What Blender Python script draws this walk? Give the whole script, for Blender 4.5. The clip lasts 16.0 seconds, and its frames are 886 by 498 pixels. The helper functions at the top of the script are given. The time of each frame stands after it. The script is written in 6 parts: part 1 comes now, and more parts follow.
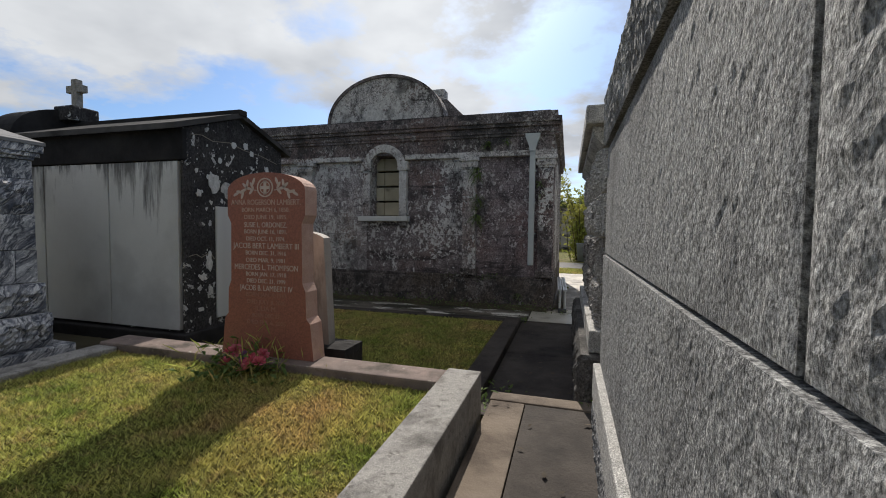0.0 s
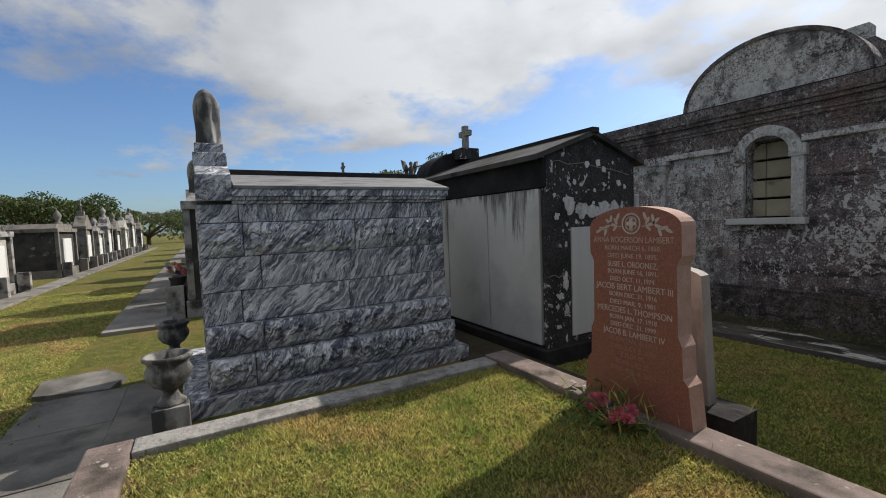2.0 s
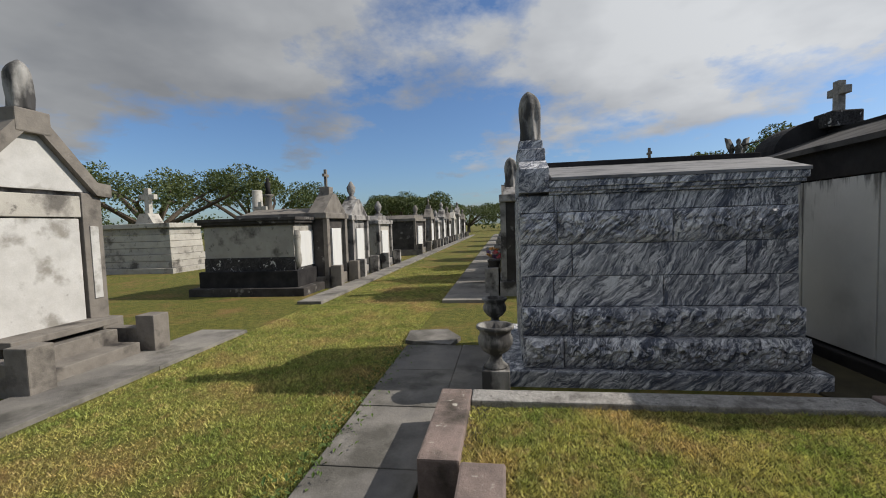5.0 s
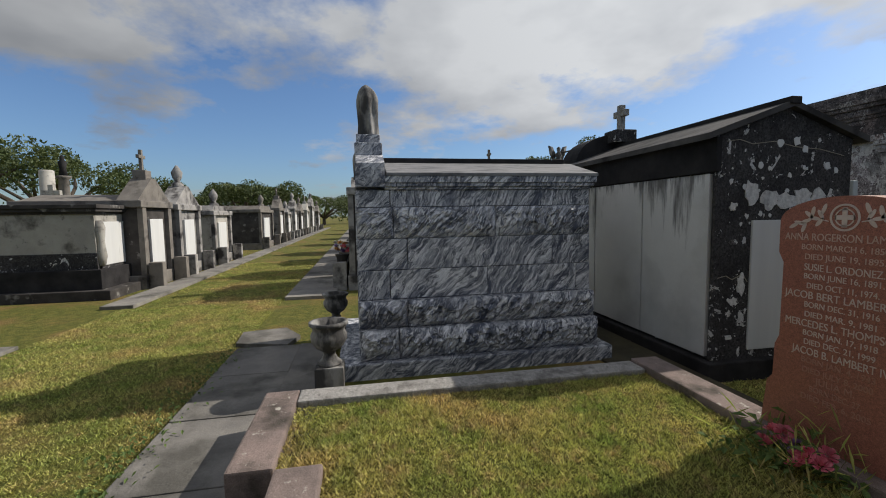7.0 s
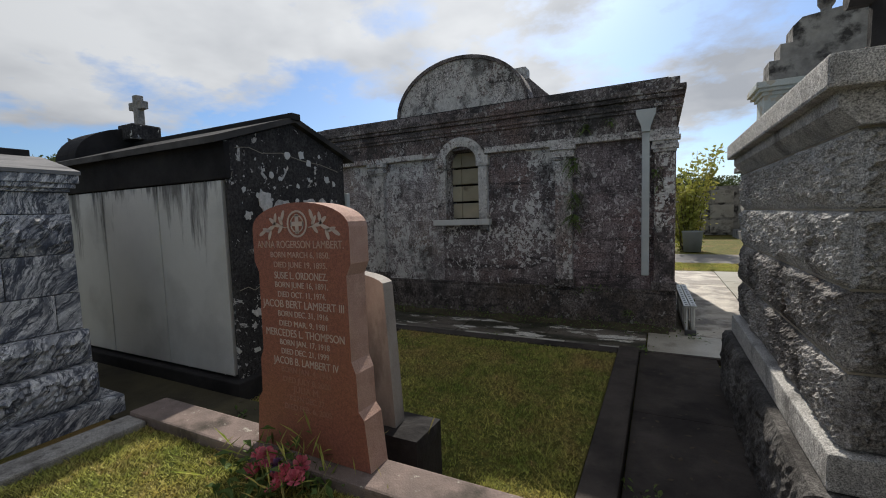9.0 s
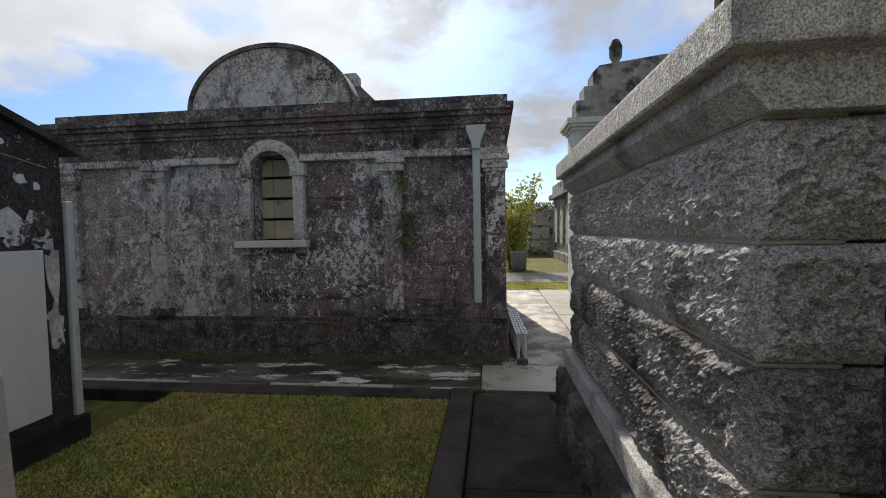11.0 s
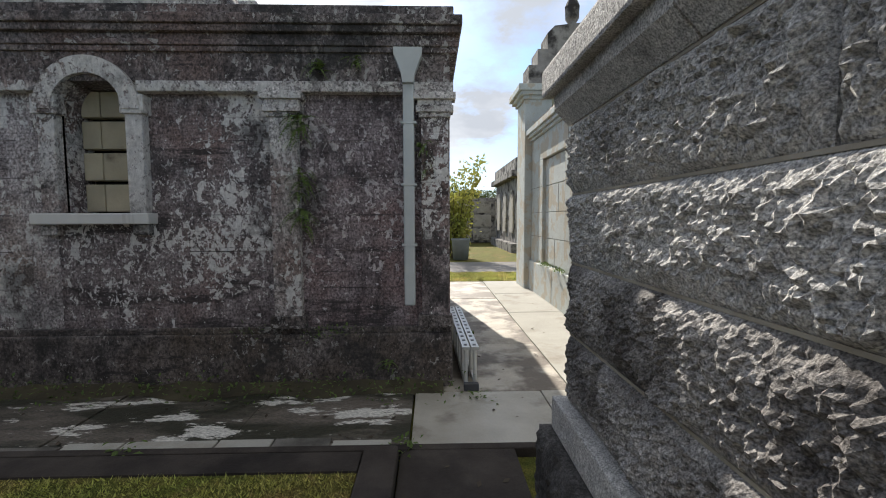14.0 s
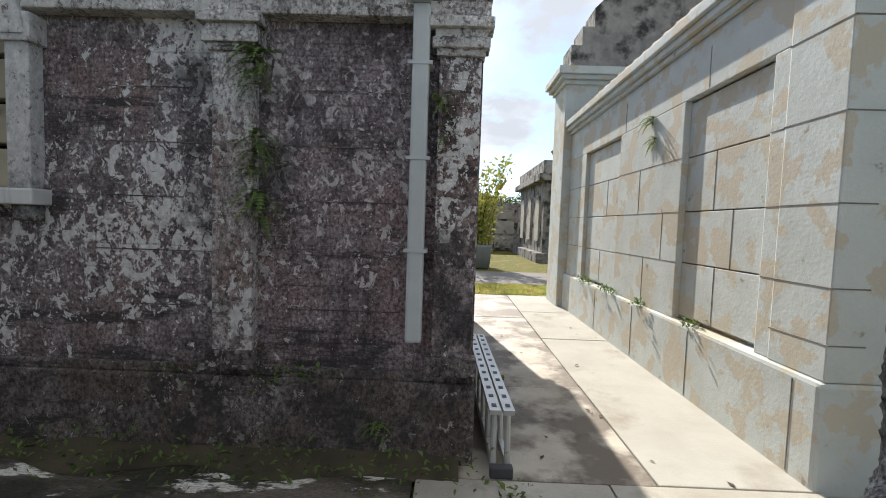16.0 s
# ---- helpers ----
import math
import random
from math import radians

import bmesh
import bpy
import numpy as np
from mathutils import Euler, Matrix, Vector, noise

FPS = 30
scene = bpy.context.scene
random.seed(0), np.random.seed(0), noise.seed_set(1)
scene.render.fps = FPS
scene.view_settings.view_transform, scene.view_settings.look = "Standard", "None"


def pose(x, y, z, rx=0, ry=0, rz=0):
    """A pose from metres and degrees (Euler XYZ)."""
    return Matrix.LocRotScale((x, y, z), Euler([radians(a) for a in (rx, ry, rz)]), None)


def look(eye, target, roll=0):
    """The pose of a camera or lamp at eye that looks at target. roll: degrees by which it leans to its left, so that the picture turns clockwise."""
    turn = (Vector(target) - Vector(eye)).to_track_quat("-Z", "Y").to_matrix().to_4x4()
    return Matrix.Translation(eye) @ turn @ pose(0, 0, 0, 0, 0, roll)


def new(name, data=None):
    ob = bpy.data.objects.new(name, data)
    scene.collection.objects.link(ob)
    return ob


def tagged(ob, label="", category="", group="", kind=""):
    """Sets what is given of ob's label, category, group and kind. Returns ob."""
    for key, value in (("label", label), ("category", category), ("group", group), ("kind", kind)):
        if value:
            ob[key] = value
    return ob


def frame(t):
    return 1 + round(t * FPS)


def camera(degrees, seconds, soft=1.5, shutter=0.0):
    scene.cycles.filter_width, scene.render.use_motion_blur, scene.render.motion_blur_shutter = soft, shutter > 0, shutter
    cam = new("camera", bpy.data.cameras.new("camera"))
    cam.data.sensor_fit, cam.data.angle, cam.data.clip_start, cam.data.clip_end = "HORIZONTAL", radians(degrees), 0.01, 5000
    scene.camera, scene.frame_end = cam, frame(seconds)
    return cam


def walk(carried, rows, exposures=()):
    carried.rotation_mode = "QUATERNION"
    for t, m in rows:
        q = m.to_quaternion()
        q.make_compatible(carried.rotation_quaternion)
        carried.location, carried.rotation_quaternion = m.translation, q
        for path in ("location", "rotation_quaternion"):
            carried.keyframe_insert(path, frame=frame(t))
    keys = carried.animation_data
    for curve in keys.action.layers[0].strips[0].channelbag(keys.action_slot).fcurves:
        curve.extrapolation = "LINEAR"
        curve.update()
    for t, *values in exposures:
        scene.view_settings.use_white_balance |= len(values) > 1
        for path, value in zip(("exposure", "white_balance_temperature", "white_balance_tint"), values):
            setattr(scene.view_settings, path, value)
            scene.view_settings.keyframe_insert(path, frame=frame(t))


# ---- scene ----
cam = camera(92.5, 16.0, 1.0)
PATH = [
    (0, (0.535, 0.446, 1.442), (-0.032, 2.362, 1.343), 0.7),
    (0.5, (0.438, 0.499, 1.586), (-0.223, 2.382, 1.452), -1.2),
    (1, (0.381, 0.667, 1.636), (-0.541, 2.438, 1.512), -5.4),
    (1.5, (0.212, 0.583, 1.739), (-1.153, 2.04, 1.613), -4.3),
    (2, (0.197, 0.594, 1.772), (-1.532, 1.591, 1.649), -2.2),
    (2.5, (0.154, 0.56, 1.806), (-1.741, 1.186, 1.674), -2.0),
    (3, (0.14, 0.5, 1.82), (-1.832, 0.812, 1.696), -2.4),
    (3.5, (0.139, 0.448, 1.813), (-1.858, 0.49, 1.703), -2.3),
    (4, (0.133, 0.412, 1.839), (-1.857, 0.257, 1.711), -2.3),
    (4.2, (0.105, 0.38, 1.827), (-1.881, 0.183, 1.7), -2.1),
    (6.3, (0.232, 0.553, 1.719), (-1.741, 0.239, 1.609), -1.9),
    (6.5, (0.17, 0.564, 1.736), (-1.822, 0.434, 1.609), -2.0),
    (7, (0.136, 0.65, 1.769), (-1.822, 1.024, 1.605), -0.9),
    (7.5, (0.106, 0.794, 1.722), (-1.733, 1.565, 1.569), -0.3),
    (8, (0.09, 0.968, 1.739), (-1.485, 2.19, 1.582), -0.3),
    (8.5, (0.054, 1.212, 1.726), (-1.094, 2.842, 1.574), -0.8),
    (9, (0.069, 1.444, 1.74), (-0.839, 3.22, 1.582), -1.8),
    (9.5, (0.104, 1.704, 1.761), (-0.71, 3.526, 1.63), -1.7),
    (10, (0.134, 1.958, 1.754), (-0.524, 3.845, 1.691), -1.5),
    (10.2, (0.13, 2.07, 1.758), (-0.425, 3.99, 1.704), -1.5),
    (12.3, (-0.019, 3.194, 1.72), (-0.035, 5.189, 1.577), -0.3),
    (12.5, (-0.007, 3.308, 1.705), (-0.022, 5.302, 1.554), -0.5),
    (13, (0.049, 3.579, 1.72), (0.028, 5.571, 1.546), -0.7),
    (13.5, (0.064, 3.835, 1.611), (0.057, 5.828, 1.45), -0.7),
    (14, (0.096, 4.165, 1.599), (0.15, 6.16, 1.457), -0.2),
    (14.5, (0.138, 4.536, 1.566), (0.273, 6.528, 1.456), 0.5),
    (15, (0.127, 4.884, 1.556), (0.338, 6.87, 1.461), 1.3),
    (15.5, (0.119, 5.211, 1.533), (0.321, 7.198, 1.435), 1.8),
    (16, (0.103, 5.513, 1.524), (0.07, 7.509, 1.408), 1.9),
]
EXPOSURES = [(0.0, 0.03), (3.0, 0.1), (4.0, 0.0), (6.5, -0.1), (9.0, -0.02), (10.2, 0.05), (12.5, 0.5), (14.0, 0.64), (15.2, 0.86), (16.0, 0.84)]
walk(cam, [(t, look(eye, target, roll)) for t, eye, target, roll in PATH], EXPOSURES)

# ---- daylight ----
SUN_EL, SUN_AZ = radians(38), math.atan2(-0.21, 0.978)      # azimuth from +y towards +x
sun_way = Vector((math.sin(SUN_AZ) * math.cos(SUN_EL), math.cos(SUN_AZ) * math.cos(SUN_EL), math.sin(SUN_EL)))
sun = new("sun", bpy.data.lights.new("sun", "SUN"))
sun.data.energy, sun.data.angle, sun.data.color = 4.8, radians(0.6), (1.0, 0.93, 0.83)
sun.matrix_world = look(sun_way * 50, (0, 0, 0))


def make_world():
    w = bpy.data.worlds.new("sky")
    scene.world = w
    w.use_nodes = True
    nt = w.node_tree
    nt.nodes.clear()
    N, L = nt.nodes.new, nt.links.new
    sky = N("ShaderNodeTexSky")
    sky.sky_type, sky.sun_disc = "NISHITA", False
    sky.sun_elevation, sky.sun_rotation = SUN_EL, SUN_AZ
    co = N("ShaderNodeTexCoord")
    # cloud layer: the direction is flattened onto a plane overhead
    sep = N("ShaderNodeSeparateXYZ")
    L(co.outputs["Generated"], sep.inputs[0])
    up = N("ShaderNodeMath"); up.operation = "MAXIMUM"; up.inputs[1].default_value = 0.0
    L(sep.outputs["Z"], up.inputs[0])
    ad = N("ShaderNodeMath"); ad.operation = "ADD"; ad.inputs[1].default_value = 0.22
    L(up.outputs[0], ad.inputs[0])
    div = N("ShaderNodeVectorMath"); div.operation = "DIVIDE"
    com = N("ShaderNodeCombineXYZ")
    for k in "XYZ":
        L(ad.outputs[0], com.inputs[k])
    L(co.outputs["Generated"], div.inputs[0]); L(com.outputs[0], div.inputs[1])
    mp = N("ShaderNodeMapping"); mp.inputs["Location"].default_value = (1.7, 0.35, 0.0); mp.inputs["Scale"].default_value = (1, 1, 0.6)
    L(div.outputs[0], mp.inputs[0])
    n1 = N("ShaderNodeTexNoise"); n1.inputs["Scale"].default_value = 1.05; n1.inputs["Detail"].default_value = 7; n1.inputs["Roughness"].default_value = 0.60
    n1.inputs["Distortion"].default_value = 0.0
    L(mp.outputs[0], n1.inputs["Vector"])
    r1 = N("ShaderNodeValToRGB")
    r1.color_ramp.elements[0].position, r1.color_ramp.elements[1].position = 0.44, 0.55
    # fewer clouds low over the horizon
    low = N("ShaderNodeMapRange"); low.inputs[1].default_value, low.inputs[2].default_value = 0.02, 0.34
    low.inputs[3].default_value, low.inputs[4].default_value = -0.10, 0.022
    L(sep.outputs["Z"], low.inputs[0])
    cov = N("ShaderNodeMath"); cov.operation = "ADD"
    L(n1.outputs["Fac"], cov.inputs[0]); L(low.outputs[0], cov.inputs[1]); L(cov.outputs[0], r1.inputs[0])
    # body of the clouds: bright edges, grey hearts
    n2 = N("ShaderNodeTexNoise"); n2.inputs["Scale"].default_value = 1.3; n2.inputs["Detail"].default_value = 5
    mp2 = N("ShaderNodeMapping"); mp2.inputs["Location"].default_value = (4.1, 2.2, 0.7)
    L(div.outputs[0], mp2.inputs[0]); L(mp2.outputs[0], n2.inputs["Vector"])
    r2 = N("ShaderNodeValToRGB")
    e = r2.color_ramp.elements
    e[0].position, e[0].color = 0.36, (0.39, 0.415, 0.46, 1)
    e[1].position, e[1].color = 0.64, (0.735, 0.757, 0.785, 1)
    L(n2.outputs["Fac"], r2.inputs[0])
    # clouds are brighter round the sun
    dot = N("ShaderNodeVectorMath"); dot.operation = "DOT_PRODUCT"; dot.inputs[1].default_value = sun_way
    L(co.outputs["Generated"], dot.inputs[0])
    mr = N("ShaderNodeMapRange"); mr.inputs[1].default_value, mr.inputs[2].default_value = -0.2, 1.0
    mr.inputs[3].default_value, mr.inputs[4].default_value = 0.50, 1.14
    L(dot.outputs["Value"], mr.inputs[0])
    mul = N("ShaderNodeVectorMath"); mul.operation = "SCALE"
    L(r2.outputs[0], mul.inputs[0]); L(mr.outputs[0], mul.inputs["Scale"])
    blue = N("ShaderNodeVectorMath"); blue.operation = "MULTIPLY"; blue.inputs[1].default_value = (SKY * 0.72, SKY * 0.92, SKY * 1.20)
    L(sky.outputs[0], blue.inputs[0])
    mx = N("ShaderNodeMix"); mx.data_type = "RGBA"
    L(r1.outputs[0], mx.inputs[0]); L(blue.outputs[0], mx.inputs[6]); L(mul.outputs[0], mx.inputs[7])
    bg = N("ShaderNodeBackground"); bg.inputs[1].default_value = 1.0
    out = N("ShaderNodeOutputWorld")
    L(mx.outputs[2], bg.inputs[0]); L(bg.outputs[0], out.inputs[0])


SKY = 0.10
make_world()

# ---- materials ----


def mat(name, base, alt, scale=3.0, rough=0.85, bump=0.25, bscale=70.0, stain=None, stain_scale=1.2, stain_at=0.5, stain_soft=0.08,
        flake=None, flake_scale=5.0, flake_at=0.62, flake_soft=0.02, stretch=(1, 1, 1), vary=0.0, metal=0.0, speck=0.0, seed=0.0, detail=8, island=0.0, bdist=0.02, through_light=0.0, grain=220.0):
    """base and alt mottled; stain: a colour in large soft patches; flake: a colour in small hard-edged patches; speck: fine grain in the colour."""
    m = bpy.data.materials.new(name)
    m.use_nodes = True
    nt = m.node_tree
    N, L = nt.nodes.new, nt.links.new
    bsdf = nt.nodes["Principled BSDF"]
    co = N("ShaderNodeTexCoord")
    mp = N("ShaderNodeMapping"); mp.inputs["Scale"].default_value = stretch; mp.inputs["Location"].default_value = (seed, seed * 1.7, seed * 0.6)
    L(co.outputs["Object"], mp.inputs[0])

    def nz(s, d=detail, r=0.6, v=mp):
        n = N("ShaderNodeTexNoise")
        n.inputs["Scale"].default_value, n.inputs["Detail"].default_value, n.inputs["Roughness"].default_value = s, d, r
        L(v.outputs[0], n.inputs["Vector"])
        return n.outputs["Fac"]

    def ramp(src, a, b):
        r = N("ShaderNodeMapRange"); r.inputs[1].default_value, r.inputs[2].default_value = a, b
        L(src, r.inputs[0])
        return r.outputs[0]

    def mix(f, a, b, mode="MIX"):
        x = N("ShaderNodeMix"); x.data_type, x.blend_type = "RGBA", mode
        if isinstance(f, float): x.inputs[0].default_value = f
        else: L(f, x.inputs[0])
        for k, v in ((6, a), (7, b)):
            if isinstance(v, tuple): x.inputs[k].default_value = (*v[:3], 1)
            else: L(v, x.inputs[k])
        return x.outputs[2]
    col = mix(ramp(nz(scale), 0.35, 0.65), base, alt)
    if stain:
        col = mix(ramp(nz(stain_scale), stain_at - stain_soft, stain_at + stain_soft), col, stain)
    if flake:
        col = mix(ramp(nz(flake_scale, 9, 0.7), flake_at - flake_soft, flake_at + flake_soft), col, flake)
    if speck:
        g = ramp(nz(grain, 3), 0.34, 0.66)
        s = N("ShaderNodeMapRange"); s.inputs[3].default_value, s.inputs[4].default_value = 1 - speck, 1 + speck
        L(g, s.inputs[0])
        v = N("ShaderNodeVectorMath"); v.operation = "SCALE"
        L(col, v.inputs[0]); L(s.outputs[0], v.inputs["Scale"])
        col = v.outputs[0]
    if vary:
        oi = N("ShaderNodeObjectInfo")
        s = N("ShaderNodeMapRange"); s.inputs[3].default_value, s.inputs[4].default_value = 1 - vary, 1 + vary
        L(oi.outputs["Random"], s.inputs[0])
        v = N("ShaderNodeVectorMath"); v.operation = "SCALE"
        L(col, v.inputs[0]); L(s.outputs[0], v.inputs["Scale"])
        col = v.outputs[0]
    if island:
        ge = N("ShaderNodeNewGeometry")
        s = N("ShaderNodeMapRange"); s.inputs[3].default_value, s.inputs[4].default_value = 1 - island, 1 + island
        L(ge.outputs["Random Per Island"], s.inputs[0])
        v = N("ShaderNodeVectorMath"); v.operation = "SCALE"
        L(col, v.inputs[0]); L(s.outputs[0], v.inputs["Scale"])
        col = v.outputs[0]
    L(col, bsdf.inputs["Base Color"])
    bsdf.inputs["Roughness"].default_value, bsdf.inputs["Metallic"].default_value = rough, metal
    if rough > 0.8:
        bsdf.inputs["Specular IOR Level"].default_value = 0.2
    if bump:
        b = N("ShaderNodeBump"); b.inputs["Strength"].default_value = bump; b.inputs["Distance"].default_value = bdist
        fine = N("ShaderNodeMath"); fine.operation = "MULTIPLY_ADD"; fine.inputs[1].default_value = 0.5
        L(nz(bscale, 6), fine.inputs[0]); L(nz(bscale * 0.15, 6), fine.inputs[2])
        L(fine.outputs[0], b.inputs["Height"]); L(b.outputs[0], bsdf.inputs["Normal"])
    if through_light:
        # thin leaves let some daylight through
        tr = N("ShaderNodeBsdfTranslucent"); L(col, tr.inputs["Color"])
        ms = N("ShaderNodeMixShader"); ms.inputs[0].default_value = through_light
        L(bsdf.outputs[0], ms.inputs[1]); L(tr.outputs[0], ms.inputs[2]); L(ms.outputs[0], nt.nodes["Material Output"].inputs["Surface"])
    return m


def marble(name, dark, light, scale=2.0, seed=0.0):
    """Blue-grey marble: slanting bands, pale and dark veins, turned and shifted from block to block."""
    m = bpy.data.materials.new(name)
    m.use_nodes = True
    nt = m.node_tree
    N, L = nt.nodes.new, nt.links.new
    bsdf = nt.nodes["Principled BSDF"]
    co = N("ShaderNodeTexCoord"); oi = N("ShaderNodeObjectInfo")
    sh = N("ShaderNodeVectorMath"); sh.operation = "SCALE"; sh.inputs[0].default_value = (13, 7, 5)
    L(oi.outputs["Random"], sh.inputs["Scale"])
    ad = N("ShaderNodeVectorMath"); L(co.outputs["Object"], ad.inputs[0]); L(sh.outputs[0], ad.inputs[1])
    # the bedding is folded
    wn = N("ShaderNodeTexNoise"); wn.inputs["Scale"].default_value, wn.inputs["Detail"].default_value = 1.6, 5
    L(ad.outputs[0], wn.inputs["Vector"])
    ws = N("ShaderNodeVectorMath"); ws.operation = "SCALE"; ws.inputs["Scale"].default_value = 0.42
    L(wn.outputs["Color"], ws.inputs[0])
    wv = N("ShaderNodeVectorMath"); L(ad.outputs[0], wv.inputs[0]); L(ws.outputs[0], wv.inputs[1])
    an = N("ShaderNodeMapRange"); an.inputs[3].default_value, an.inputs[4].default_value = radians(-38), radians(-66)
    L(oi.outputs["Random"], an.inputs[0])
    rot = N("ShaderNodeVectorRotate"); rot.rotation_type = "X_AXIS"
    L(wv.outputs[0], rot.inputs["Vector"]); L(an.outputs[0], rot.inputs["Angle"])

    def nz(sc, stretch, d=12, r=0.7, v=rot.outputs[0]):
        sq = N("ShaderNodeMapping"); sq.inputs["Scale"].default_value = stretch
        L(v, sq.inputs[0])
        n = N("ShaderNodeTexNoise"); n.inputs["Scale"].default_value, n.inputs["Detail"].default_value, n.inputs["Roughness"].default_value = sc, d, r
        L(sq.outputs[0], n.inputs["Vector"])
        return n.outputs["Fac"]

    def rng(src, a, b, c=0.0, d=1.0):
        r = N("ShaderNodeMapRange"); r.inputs[1].default_value, r.inputs[2].default_value, r.inputs[3].default_value, r.inputs[4].default_value = a, b, c, d
        L(src, r.inputs[0])
        return r.outputs[0]

    def mix(f, a, b):
        x = N("ShaderNodeMix"); x.data_type = "RGBA"
        L(f, x.inputs[0])
        for k, v in ((6, a), (7, b)):
            if isinstance(v, tuple): x.inputs[k].default_value = (*v, 1)
            else: L(v, x.inputs[k])
        return x.outputs[2]

    def ridge(src, width):
        s = N("ShaderNodeMath"); s.operation = "SUBTRACT"; s.inputs[1].default_value = 0.5; L(src, s.inputs[0])
        a = N("ShaderNodeMath"); a.operation = "ABSOLUTE"; L(s.outputs[0], a.inputs[0])
        return rng(a.outputs[0], 0.0, width, 1.0, 0.0)
    mid = tuple(d * 0.62 + l * 0.38 for d, l in zip(dark, light))
    col = mix(rng(nz(scale * 1.2, (1.0, 0.5, 2.2)), 0.43, 0.56), tuple(d * 1.1 for d in dark), mid)
    col = mix(rng(nz(scale * 3.6, (1.2, 0.35, 3.0), 10, 0.74), 0.48, 0.58, 0.0, 1.0), col, light)
    col = mix(rng(ridge(nz(scale * 2.4, (1.0, 0.4, 2.6), 9, 0.62), 0.05), 0.2, 0.9, 0.0, 0.95), col, tuple(d * 0.6 for d in dark))
    col = mix(rng(ridge(nz(scale * 1.7, (1.0, 0.45, 2.4), 10, 0.66), 0.02), 0.3, 1.0, 0.0, 0.8), col, light)
    # weather stains and grain
    col = mix(rng(nz(1.4, (1, 1, 1), 8, 0.65, ad.outputs[0]), 0.54, 0.68, 0.0, 0.5), col, tuple(d * 0.9 for d in dark))
    v = N("ShaderNodeVectorMath"); v.operation = "SCALE"
    L(col, v.inputs[0]); L(rng(nz(90.0, (1, 1, 1), 5, 0.75, ad.outputs[0]), 0.36, 0.64, 0.72, 1.25), v.inputs["Scale"]); L(v.outputs[0], bsdf.inputs["Base Color"])
    bsdf.inputs["Roughness"].default_value = 0.62
    b = N("ShaderNodeBump"); b.inputs["Strength"].default_value = 0.45; b.inputs["Distance"].default_value = 0.02
    L(nz(34.0, (1, 1, 1), 9, 0.7, ad.outputs[0]), b.inputs["Height"]); L(b.outputs[0], bsdf.inputs["Normal"])
    return m


